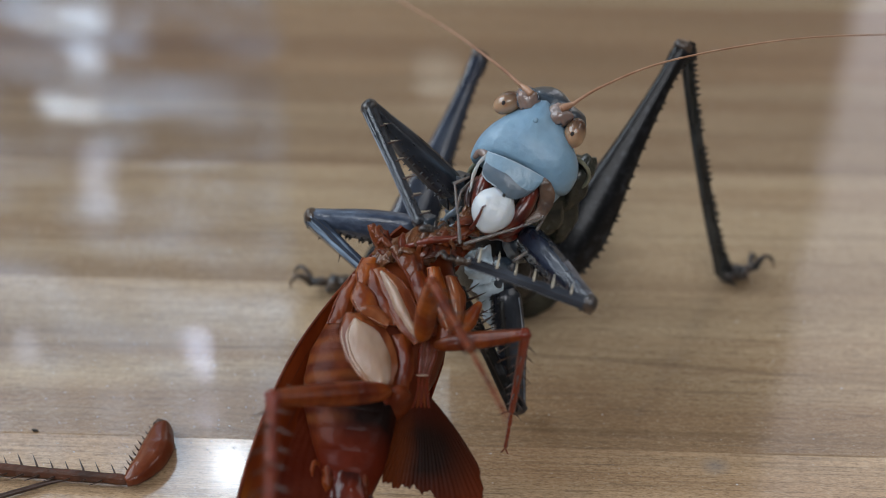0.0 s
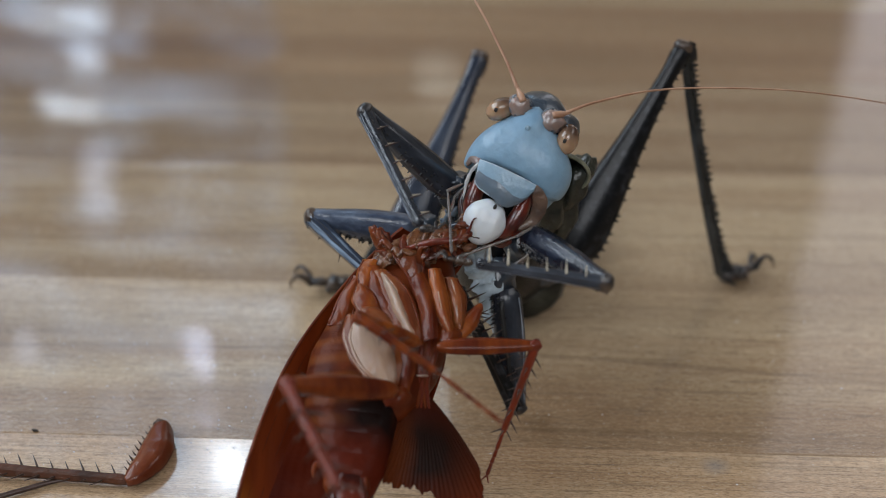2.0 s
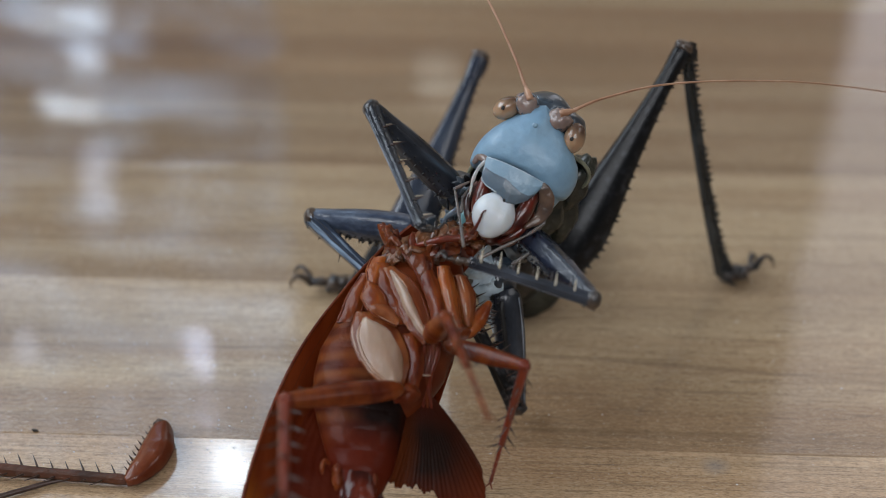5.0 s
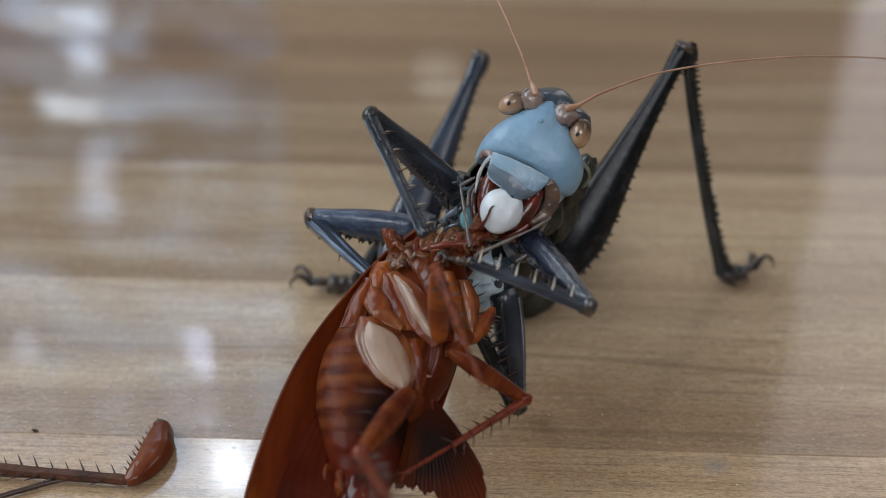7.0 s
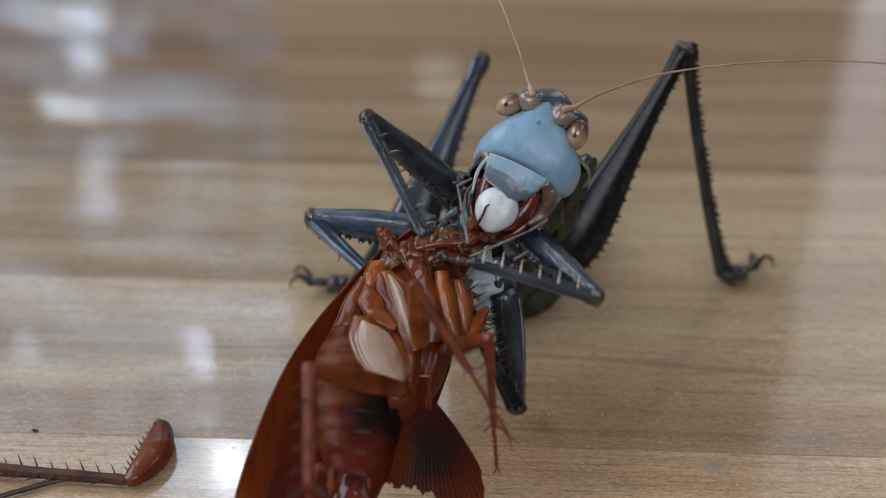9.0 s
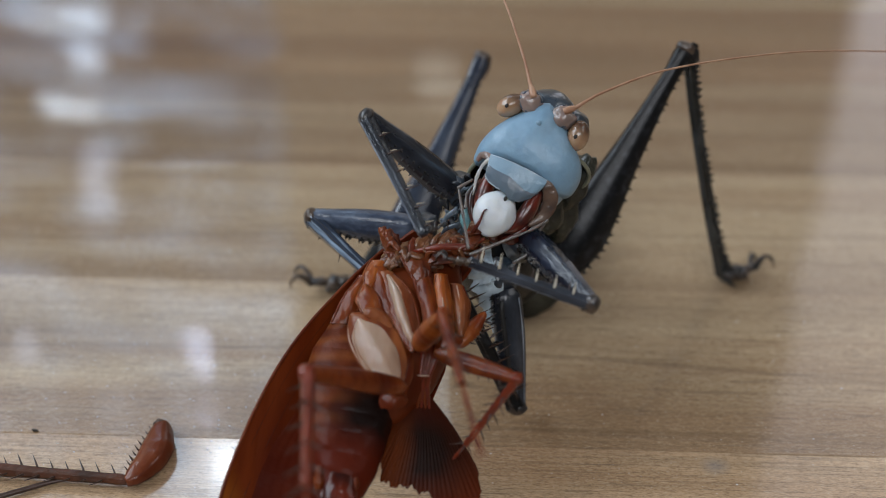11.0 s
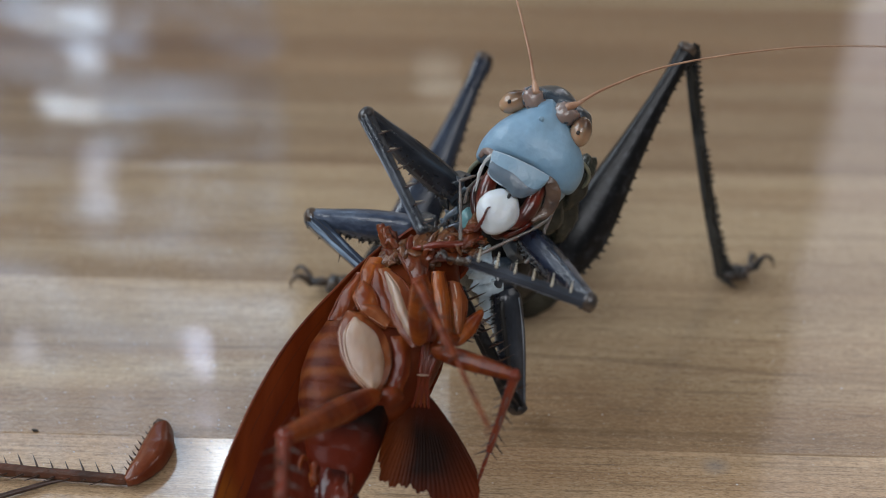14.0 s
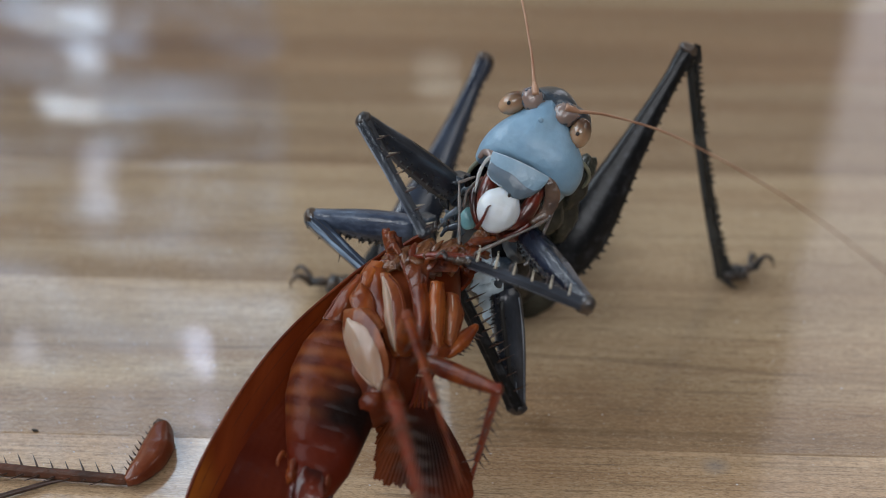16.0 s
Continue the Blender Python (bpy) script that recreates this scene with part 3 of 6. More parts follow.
SPINE_DARK = spine_mesh("spine", DARK_SPINE, 1.0, 0.085)
SPINE_TINY = spine_mesh("spine", DARK_SPINE, 0.42, 0.08)


def segment(L, prof, ridge=0.06, bow=0.0):
    """A leg segment along x: prof rows of fraction, half-width (y), half-height (z), with long edges."""
    rows = [(f * L, 0, bow * math.sin(math.pi * f), w, h) for f, w, h in prof]
    return tube(bmesh.new(), rows, k=6, seg=24, ridge=ridge, ridges=6, phase=0.0)


def serration(L, prof, teeth, tooth, bow=0.0, side=-1):
    """A double row of small teeth along the lower edge of a segment."""
    bm = bmesh.new()
    rows = [(f * L, 0, bow * math.sin(math.pi * f), w, h) for f, w, h in prof]
    s = smooth_rows(rows, 8)
    for i in range(teeth):
        f = 0.12 + 0.8 * (i + random.uniform(0.2, 0.8)) / teeth
        r = s[int(f * (len(s) - 1))]
        for y in (-0.55, 0.55):
            q = V(r[0] + y * 0.3, y * r[3], r[2] + side * (r[4] * 0.95 + tooth * 0.25))
            got = bmesh.ops.create_cone(bm, segments=5, radius1=tooth * 0.5, radius2=0.01, depth=tooth)["verts"]
            for w in got:
                w.co = V(w.co.x + w.co.z * 0.3, w.co.y, w.co.z * side) + q
    return bm


FEMUR_HIND = [(0, 0.7, 1.0), (0.06, 1.1, 1.65), (0.18, 1.4, 2.15), (0.32, 1.25, 1.95), (0.5, 0.9, 1.4), (0.68, 0.62, 0.98), (0.86, 0.52, 0.70), (0.95, 0.62, 0.78), (0.985, 0.5, 0.62), (1, 0.2, 0.3)]
TIBIA_HIND = [(0, 0.25, 0.3), (0.02, 0.42, 0.5), (0.08, 0.42, 0.48), (0.3, 0.40, 0.45), (0.7, 0.42, 0.50), (0.93, 0.45, 0.55), (0.98, 0.52, 0.6), (1, 0.35, 0.4)]
FEMUR_FORE = [(0, 0.45, 0.6), (0.08, 0.8, 1.05), (0.3, 0.85, 1.1), (0.55, 0.76, 0.98), (0.8, 0.58, 0.74), (0.93, 0.52, 0.64), (0.98, 0.45, 0.55), (1, 0.2, 0.25)]
TIBIA_FORE = [(0, 0.22, 0.25), (0.03, 0.38, 0.44), (0.15, 0.36, 0.45), (0.5, 0.30, 0.36), (0.9, 0.30, 0.35), (0.97, 0.33, 0.38), (1, 0.2, 0.25)]


def tubercle_row(L, prof, count, bow):
    """Two rows of low round warts along the flank of a segment."""
    bm = bmesh.new()
    s = smooth_rows([(f * L, 0, bow * math.sin(math.pi * f), w, h) for f, w, h in prof], 8)
    for i in range(count):
        r = s[int((0.10 + 0.82 * i / count) * (len(s) - 1))]
        for side in (-1, 1):
            a = radians(-38)
            blob(bm, (r[0], side * r[3] * math.cos(a), r[2] + r[4] * math.sin(a)), (0.10, 0.09, 0.09), u=7, v=5)
    return bm


def tarsus_bm(L, r, spread=1.0):
    """Four lobed joints in a row along x, pads below, and two hooked claws that curl up and over."""
    bm = bmesh.new()
    for i, (f, s) in enumerate(((0.06, 1.05), (0.28, 0.95), (0.48, 1.2), (0.80, 0.62))):
        blob(bm, (f * L, 0, r * 0.12 * (i % 2)), (L * (0.16 if i < 3 else 0.24), r * s, r * 0.72 * s), u=14, v=10, dent=0.22)
        if i < 3:
            for y in (-1, 1):
                blob(bm, (f * L + 0.1 * L, y * r * 0.6, -r * 0.35), (L * 0.09, r * 0.5, r * 0.42), u=10, v=7, dent=0.25)
    for y in (-1, 1):
        tube(bm, [(L * 0.96, y * r * 0.25, 0, r * 0.36, r * 0.36), (L * 1.08, y * r * 0.9 * spread, r * 0.95, r * 0.30, r * 0.30), (L * 1.20, y * r * 1.3 * spread, r * 1.35, r * 0.22, r * 0.22),
                  (L * 1.34, y * r * 1.5 * spread, r * 0.85, r * 0.16, r * 0.16), (L * 1.36, y * r * 1.5 * spread, -r * 0.1, 0.02, 0.02)], k=4, seg=8)
    return bm


def leg(owner, where, a, k, t, femur, tibia, mats, tarsus_to=None, teeth=(0, 0), spines=0, bow=(0, 0), fore=True, up=(0, 0, 1), foot=0.32, tup=None, shin_glint=False, groove=False, spike=1.0):
    """A katydid leg with the joints a, k, t in the owner's space (mm)."""
    lf, lt = (k - a).length, (t - k).length
    f = part(where + "_femur", segment(lf, femur, ridge=0.07 if fore else 0.035, bow=bow[0]), mats[0], owner, at=aim(a, k, up))
    bm = blob(bmesh.new(), (lf * 0.985, 0, 0), (0.5 if fore else 0.55, femur[-3][1] * 1.12, femur[-3][2] * 1.08), dent=0.1)
    part("knee", bm, KNEE, f, "dark horn-coloured knee")
    if teeth[0]:
        tagged(part("serration", serration(lf, femur, teeth[0], 0.26 if fore else 0.34, bow[0]), JET, f), "row of fine black teeth", kind="stuff")
    if foot < 0.5:
        tagged(part("tubercles", tubercle_row(lf, femur, 24, bow[0]), JET, f), "row of small black warts", kind="stuff")
    # Groove is a black strip laid on; pale edge lines are painted highlights
    if groove:
        for y, z, w, mat, lab in ((-0.90, -0.42, 0.2, JET, "black strip drawn for the groove of the thigh"), (-0.70, 0.74, 0.05, EDGE_GLINT, "pale line painted as a rim highlight on the thigh"), (-0.97, -0.02, 0.04, EDGE_GLINT, "pale line painted as a rim highlight on the thigh")):
            part("groove" if w > 0.1 else "flank_glint", tube(bmesh.new(), [(lf * q, y * np.interp(q, [r[0] for r in femur], [r[1] for r in femur]), z * np.interp(q, [r[0] for r in femur], [r[2] for r in femur]), 0.10 if w > 0.1 else w, w) for q in (0.08, 0.3, 0.5, 0.7, 0.94)], k=3, seg=8), mat, f, lab)
    s = part(where + "_tibia", segment(lt, tibia, ridge=0.18, bow=bow[1]), mats[1], owner, at=aim(k, t, tup or up))
    if teeth[1]:
        tagged(part("serration", serration(lt, tibia, teeth[1], 0.52, bow[1]), JET, s), "row of fine black teeth", kind="stuff")
    # Rim highlight of the shin, laid on as a pale strip
    if shin_glint:
        part("shin_glint", tube(bmesh.new(), [(lt * q, 0, np.interp(q, [r[0] for r in tibia], [r[2] for r in tibia]) * 1.02 + bow[1] * math.sin(math.pi * q), 0.075, 0.06) for q in (0.04, 0.25, 0.5, 0.75, 0.96)], k=3, seg=6), EDGE_GLINT, s, "pale line painted as a rim highlight on the shin")
    for i in range(spines):
        x = lt * (0.16 + 0.74 * i / max(1, spines - 1))
        for y, m in ((-0.2, SPINE_PALE if fore else SPINE_DARK), (0.25, SPINE_DARK)):
            part("spine", m, None, s, at=mm_pose(x + (0.4 if y > 0 else 0), y, -0.28, 180 + (12 if y > 0 else -8), 0, random.uniform(-10, 10)) @ Matrix.Scale(spike * random.uniform(0.7, 1.0), 4))
    if tarsus_to is not None:
        if foot > 0.5:
            for y in (-1, 1):
                for q in (0.35, 1.15):
                    part("spur", tube(bmesh.new(), [(lt - 0.1, y * 0.3, 0, 0.2, 0.2), (lt + 0.35 * q, y * (0.55 + 0.2 * q), -0.5 * q, 0.13, 0.13), (lt + 0.5 * q, y * (0.7 + 0.4 * q), -0.95 * q, 0.02, 0.02)], k=3, seg=7), JET, s, "black spur at the foot")
        part(where + "_tarsus", tarsus_bm((tarsus_to - t).length, foot), KNEE, owner, "jointed foot with hooked claws", at=aim(t, tarsus_to, up))
    return f, s


# thorax, abdomen and neck: reared up, the rear close to the boards
bm = bmesh.new()
tube(bm, [(*kl(5.9, -12.6, 18.6), 1.6, 1.6), (*kl(5.4, -12.2, 16.5), 2.9, 2.7), (*kl(4.8, -12.8, 12.5), 3.5, 3.4), (*kl(4.6, -11.5, 8.5), 4.0, 3.8),
          (*kl(5.0, -9.0, 5.5), 4.2, 3.9), (*kl(5.6, -5.0, 4.6), 3.4, 3.4)], k=5, seg=20, up=(0, 1, 0), ridge=0.02)
thorax = part("thorax", bm, INK, katydid, "dark glossy upright thorax")
for i in range(7):
    f = i / 6
    c0, c1 = kl(6.0 + 0.5 * i, -10.6 + 2.7 * i, 4.3 - 0.3 * i), kl(6.0 + 0.5 * (i + 1.15), -10.6 + 2.7 * (i + 1.15), 4.3 - 0.3 * (i + 1.15))
    r = 4.1 - 2.2 * f ** 1.4
    part("abdomen_ring", tube(bmesh.new(), [(*c0, r * 0.9, r * 0.86), (*c0.lerp(c1, 0.3), r, r * 0.95), (*c0.lerp(c1, 0.8), r * 0.99, r * 0.95), (*c1, r * 0.82, r * 0.8)], k=3, seg=18), VENTER, katydid)
# pronotum, a dark saddle with a pale olive rim
def saddle(u, v, grow=0.0):
    a = radians(-118 + 236 * u)
    r = 4.45 + grow - 0.4 * v
    return kl(6.3 + r * math.sin(a) * 1.0, -14.6 + 4.6 * v - 0.6 * math.cos(a) * (1 - v), 17.2 - 3.0 * v + r * 0.62 * math.cos(a))


pron = part("pronotum", sheet(bmesh.new(), saddle, 26, 8, 0.25), INK, katydid, "dark saddle-shaped neck shield with olive rim")
bm = bmesh.new()
tube(bm, [(*saddle(u, 0.0), 0.16, 0.2) for u in np.linspace(0.0, 1.0, 14)], k=2, seg=8, up=(0, 1, 0))
part("rim", bm, OLIVE, pron, "pale olive rim")
for x, y, z, rx, ry, rz, s in ((9.9, -13.1, 15.9, 1.2, 1.7, 2.4, 24), (7.6, -13.0, 13.6, 2.0, 2.4, 2.8, 15), (9.4, -11.4, 12.5, 1.3, 2.2, 3.0, 10)):
    part("pleuron", rough(blob(bmesh.new(), (0, 0, 0), (rx, ry, rz), dent=0.2, u=24, v=18), 0.15, 0.9), VENTER, katydid, "dark olive side plate of the thorax", at=mm_pose(*kl(x, y, z), 0, s, 0))
# pale plates of the underside
def ragged(u, v, k=0):
    tooth = 0.42 * abs(math.sin(v * 11.0 + k)) ** 0.7 + 0.2 * noise.noise(V(v * 7, k, 0.5))
    side = -1.0 + 0.35 * v - tooth if u < 0.5 else 1.0 - 0.35 * v + 0.25 * tooth
    x = side * abs(2 * u - 1)
    return V(x, 0.25 * math.sin(v * 9 + k) * (0.3 + abs(x)) + 0.2 * x * x, -4.6 * v + 0.3 * noise.noise(V(u * 6, v * 6, k)))


for k, (x, y, z, sx, sz, tilt) in enumerate(((2.5, -18.8, 13.6, 0.95, 0.62, -12), (3.1, -18.4, 11.6, 1.0, 0.95, -14), (4.1, -17.4, 8.0, 0.7, 0.72, -8))):
    bm = rough(sheet(bmesh.new(), lambda u, v: ragged(u, v, k), 18, 40, 0.16), 0.05, 1.8, k)
    part("sternal_plate", bm, STERNUM, katydid, "pale blue ragged underside plate", at=mm_pose(*kl(x, y, z), -14, tilt, 8) @ Matrix.Diagonal((sx, 1, sz, 1)))
for i in range(9):
    f = i / 8
    bm = tube(bmesh.new(), [(0, 0, 0, 0.34, 0.12), (0.5, 0, -0.05, 0.22, 0.08), (1.0, 0, -0.12, 0.02, 0.02)], k=3, seg=8, up=(0, 1, 0))
    part("sternal_tooth", bm, STERNUM, katydid, "pale blue ragged tooth of the underside", at=mm_pose(*kl(1.9 + 1.6 * f, -18.9 + 0.6 * f, 13.4 - 6.2 * f), 0, 50 + 40 * f, 0) @ Matrix.Scale(0.8 + 0.5 * ((i * 7) % 4) / 3, 4))
part("neck_membrane", blob(bmesh.new(), (0, 0, 0), (0.65, 0.35, 0.8), dent=0.25, freq=0.4), TEAL, katydid, "teal soft membrane beside the mouth", at=mm_pose(*kl(1.85, -18.6, 16.2), -30, 15, 0))
for x, y, z in ((0.9, -16.0, 17.0), (5.7, -19.3, 14.6), (-1.6, -14.6, 12.4), (4.4, -17.4, 10.2), (8.2, -11.0, 5.8), (-2.2, -9.4, 5.8)):
    part("coxa", blob(bmesh.new(), (0, 0, 0), (1.25, 1.3, 1.5), dent=0.35), VERTEX, katydid, at=mm_pose(*kl(x, y, z), 20, 10, 15))

for i in range(14):
    r, h = random.uniform(0.12, 0.3), random.uniform(0.5, 1.1)
    bm = tube(bmesh.new(), [(0, 0, h, r * 0.3, r * 0.3), (r * 0.4, 0, h * 0.5, r, r * 0.7), (-r * 0.3, 0.1, -h * 0.3, r * 0.7, r * 0.6), (r * 0.5, 0, -h, r * 0.3, r * 0.2)], k=4, seg=12, up=(0, 1, 0))
    part("joint_membrane", rough(bm, 0.05, 1.5, i), (SMOKE, VERTEX, INK)[i % 3], katydid, "grey-blue soft joint skin",
         at=mm_pose(*kl(random.uniform(-0.9, 2.3), random.uniform(-18.8, -17.2), random.uniform(14.0, 18.4)), random.uniform(-30, 30), random.uniform(-60, 60), 0))
FL = (kl(0.9, -16.7, 17.2), kl(-5.2, -16.6, 24.1), kl(-1.4, -24.0, 19.1))
FR = (kl(5.75, -20.4, 16.0), kl(9.75, -29.4, 16.7), kl(1.8, -26.2, 17.95))
ML = (kl(-2.1, -15.1, 12.6), kl(-10.1, -14.5, 13.5), kl(-3.6, -20.0, 10.2))
MR = (kl(4.6, -18.4, 9.8), kl(5.7, -22.3, 1.0), kl(1.0, -20.75, 11.6))
HR = (kl(9.3, -11.4, 5.5), kl(19.5, -1.3, 21.4), kl(24.6, -5.1, 0.9))
HL = (kl(-4.3, -11.5, 5.5), kl(3.3, 5.5, 17.1), kl(-7.5, -6.2, 0.9))
fl_femur, fl_tibia = leg(katydid, "front", *FL, FEMUR_FORE, TIBIA_FORE, (CHARCOAL, CHARCOAL), tarsus_to=kl(-0.4, -23.0, 18.4), teeth=(18, 0), spines=6, up=(0.5, 0.85, 0.45), tup=(-1, -0.2, 0), shin_glint=True)
fr_femur, fr_tibia = leg(katydid, "front", *FR, [(f, w * 0.95, h * 1.0) for f, w, h in FEMUR_FORE], [(f, w * 0.92, h * 0.92) for f, w, h in TIBIA_FORE], (NIGHT, CHARCOAL), tarsus_to=kl(0.2, -26.3, 18.3), teeth=(18, 0), spines=6, up=(0, 0.75, 0.65), tup=(0, -1, -1), shin_glint=True)
leg(katydid, "middle", *ML, [(f, w * 1.15, h * 1.2) for f, w, h in FEMUR_FORE], [(f, w * 1.4, h * 1.4) for f, w, h in TIBIA_FORE], (LIT_SLATE, SHEEN_STEEL), teeth=(26, 0), spines=4, fore=False)
leg(katydid, "middle", *MR, [(f, w * 1.0, h * 1.12) for f, w, h in FEMUR_FORE], [(f, w * 1.3, h * 1.3) for f, w, h in TIBIA_FORE], (CHARCOAL, INK), tarsus_to=kl(0.6, -20.4, 13.3), teeth=(26, 0), spines=7, fore=False, up=(1, 0.2, 0), tup=(-1, 0, 0), groove=True, spike=1.6)
hr_femur, hr_tibia = leg(katydid, "hind", *HR, FEMUR_HIND, TIBIA_HIND, (INK, OLIVE_SHIN), tarsus_to=kl(27.6, -4.0, 0.75), teeth=(26, 34), fore=False, bow=(0, 0.35), up=(-0.6, 0.2, 0.7), foot=0.85)
hl_femur, hl_tibia = leg(katydid, "hind", *HL, FEMUR_HIND, TIBIA_HIND, (SLATE, INK), tarsus_to=kl(-11.6, -6.1, 0.75), teeth=(26, 34), fore=False, bow=(0, -0.3), up=(-0.6, 0.2, 0.7), foot=0.85)

# head: x across the face, z from mouth to crown, y into the head
HEAD_AT = mm_pose(*kl(6.15, -16.7, 20.9)) @ pose(0, 0, 0, -34, 0, 0) @ pose(0, 0, 0, 0, 25, 0) @ pose(0, 0, 0, 0, 0, -8)
# the face shield: height, half-width towards the far cheek, half-width towards the near cheek, bulge in front, depth behind
FACE = [(-2.55, 3.05, 2.9, 1.5, 2.2), (-2.3, 3.30, 3.3, 1.95, 2.5), (-1.9, 3.36, 3.9, 2.32, 2.8), (-1.2, 3.36, 4.12, 2.6, 3.0), (-0.4, 3.20, 4.1, 2.75, 3.1), (0.4, 2.86, 3.8, 2.74, 3.0), (1.1, 2.42, 3.2, 2.58, 2.9), (1.8, 1.9, 2.42, 2.32, 2.8), (2.4, 1.4, 1.75, 2.05, 2.5), (2.9, 1.0, 1.15, 1.76, 2.2), (3.25, 0.55, 0.6, 1.5, 1.8), (3.4, 0.12, 0.12, 1.3, 1.5)]


def face_bm():
    bm = bmesh.new()
    rows = smooth_rows(FACE, 5)
    seg = 48
    rings = []
    for z, wl, wr, f, b in rows:
        ring = []
        for j in range(seg):
            a = 2 * math.pi * j / seg
            c, s = math.cos(a), math.sin(a)
            x = (wr if c > 0 else wl) * math.copysign(abs(c) ** 0.85, c)
            y = (b if s > 0 else f) * math.copysign(abs(s) ** (0.9 if s > 0 else 0.66), s)
            # a faint keel down the brow, a shallow dip on each side of it, soft cheeks
            if s < 0:
                y -= 0.13 * math.exp(-((x - 0.1) / 0.5) ** 2) * max(0, min(1, (z + 0.5) / 2.2))
                y += 0.10 * math.exp(-((abs(x) - 1.3) / 0.6) ** 2) * max(0, min(1, (z + 1.2) / 1.6)) * (z < 2.6)
                y += 0.05 * noise.noise(V(x * 0.9, z * 0.9, 4))
            # the lower edge: arched over the mouth, lower at the cheeks
            lift = 0.85 * max(0, 1 - (x / 3.0) ** 2) if s < 0 else 0
            zz = z + lift * max(0, min(1, (-1.1 - z) / 1.2))
            ring.append(bm.verts.new((x, y, zz)))
        rings.append(ring)
    for a, b in zip(rings, rings[1:]):
        for j in range(seg):
            bm.faces.new((a[j], a[(j + 1) % seg], b[(j + 1) % seg], b[j]))
    bm.faces.new(rings[0][::-1])
    bm.faces.new(rings[-1])
    return bm


head = part("head", face_bm(), BLUE, katydid, "smooth pale blue face shield", at=HEAD_AT)
part("crown", blob(bmesh.new(), (0.1, 0.7, 2.75), (2.1, 2.2, 1.9), u=28, v=20, dent=0.06), VERTEX, head, "dark slate crown of the head")
part("crown", blob(bmesh.new(), (1.75, 0.4, 2.85), (1.45, 1.7, 1.15), u=28, v=20, dent=0.06), VERTEX, head, "dark slate crown of the head")
for sx in (-1, 1):
    turn = pose(0, 0, 0, 0, 40 if sx < 0 else -10, 0).to_3x3()
    ex = 2.72 if sx > 0 else 2.42
    eye = part("eye", blob(bmesh.new(), (sx * ex, -1.05, 2.2), (0.76, 0.9, 1.08), turn, u=28, v=20), EYE_TAN, head, "bulging amber eye with a dark pupil")
    part("pupil", blob(bmesh.new(), (sx * (ex + 0.04) - 0.12, -1.94, 1.98), (0.13, 0.05, 0.16), u=12, v=8), PUPIL, eye)
    sock = part("antenna_socket", blob(bmesh.new(), (sx * 1.25, -1.45, 2.92), (0.84, 0.62, 0.80), dent=0.35, freq=0.8), SOCKET, head, "glossy brown antenna socket")
    part("socket_rim", tube(bmesh.new(), [(sx * 1.2 + 0.76 * math.cos(a), -1.62 - 0.3 * math.sin(a) * 0 , 2.95 + 0.74 * math.sin(a), 0.09, 0.12) for a in np.linspace(0.3, 2 * math.pi - 0.3, 14)], k=2, seg=6, up=(0, 1, 0)), VERTEX, sock)
    if sx < 0:
        continue
    bm = tube(bmesh.new(), [(sx * 2.9, 0.5, 0.4, 0.5, 1.4), (sx * 3.12, 0.2, -1.2, 0.55, 1.7), (sx * 3.12, 0.2, -2.3, 0.40, 1.3), (sx * 3.0, 0.25, -3.3, 0.12, 0.4)], k=4, seg=14, up=(0, 1, 0))
    part("cheek", bm, BLUE, head, "tapering blue cheek")
# ocellus on the brow
part("ocellus", blob(bmesh.new(), (0, -2.52, 1.75), (0.19, 0.08, 0.19), u=12, v=8), PALE_BLUE, head, "small pale brow spot")


def clypeus(u, v):
    left, right = -2.0 + 0.30 * v, 2.3 - 0.10 * v
    x = left + (right - left) * u
    length = np.interp(u, [0, 0.12, 0.3, 0.42, 0.58, 0.72, 0.86, 0.95, 1], [1.75, 2.05, 2.25, 2.32, 2.62, 2.45, 1.85, 1.15, 0.45])
    return V(x - 0.08, -1.64 - 1.18 * math.cos(x * 0.46) ** 0.8 - 0.12 * math.sin(2.4 * v) + 0.14 * v * v + 0.03 * math.sin(u * 11) * v, -1.50 - 0.10 * (x / 2) ** 2 - 0.90 * v * length)


def lip_line(u):
    return 0.42 + 0.06 * u + 0.48 * u ** 4 + 0.02 * math.sin(u * 9)


def lip(u, v):
    return clypeus(u, lip_line(u) - 0.04 + (1.04 - lip_line(u)) * v) + V(0, 0.04 - 0.06 * math.sin(math.pi * v), 0)


part("clypeus", sheet(bmesh.new(), lambda u, v: clypeus(u, v * lip_line(u)), 40, 16, 0.14), PALE_BLUE, head, "pale blue lip plate under the face")
part("clypeus_ridge", tube(bmesh.new(), [(*(clypeus(u, 0.0) + V(0, 0.02, 0.02)), 0.025, 0.05) for u in np.linspace(0.0, 1.0, 9)], k=3, seg=8), WHITISH, head, "pale ridge under the face")
part("clypeus_edge", tube(bmesh.new(), [(*(clypeus(0.015, v) + V(0, -0.01, 0)), 0.06, 0.06) for v in np.linspace(0.1, 0.95, 6)] + [(*(clypeus(u, 0.985) + V(0, -0.01, 0)), 0.05, 0.05) for u in (0.06, 0.14, 0.24, 0.34)], k=3, seg=8), WHITISH, head, "whitish translucent edge of the lip plate")
part("lip_membrane", rough(sheet(bmesh.new(), lip, 40, 16, 0.12), 0.03, 1.5), SMOKE, head, "smoky translucent lip membrane")
LABRUM_AT = mm_pose(-0.1, -2.2, -5.2)
bm = blob(bmesh.new(), (0.05, 0, 0.12), (1.5, 0.9, 1.64), u=36, v=26, dent=0.06)
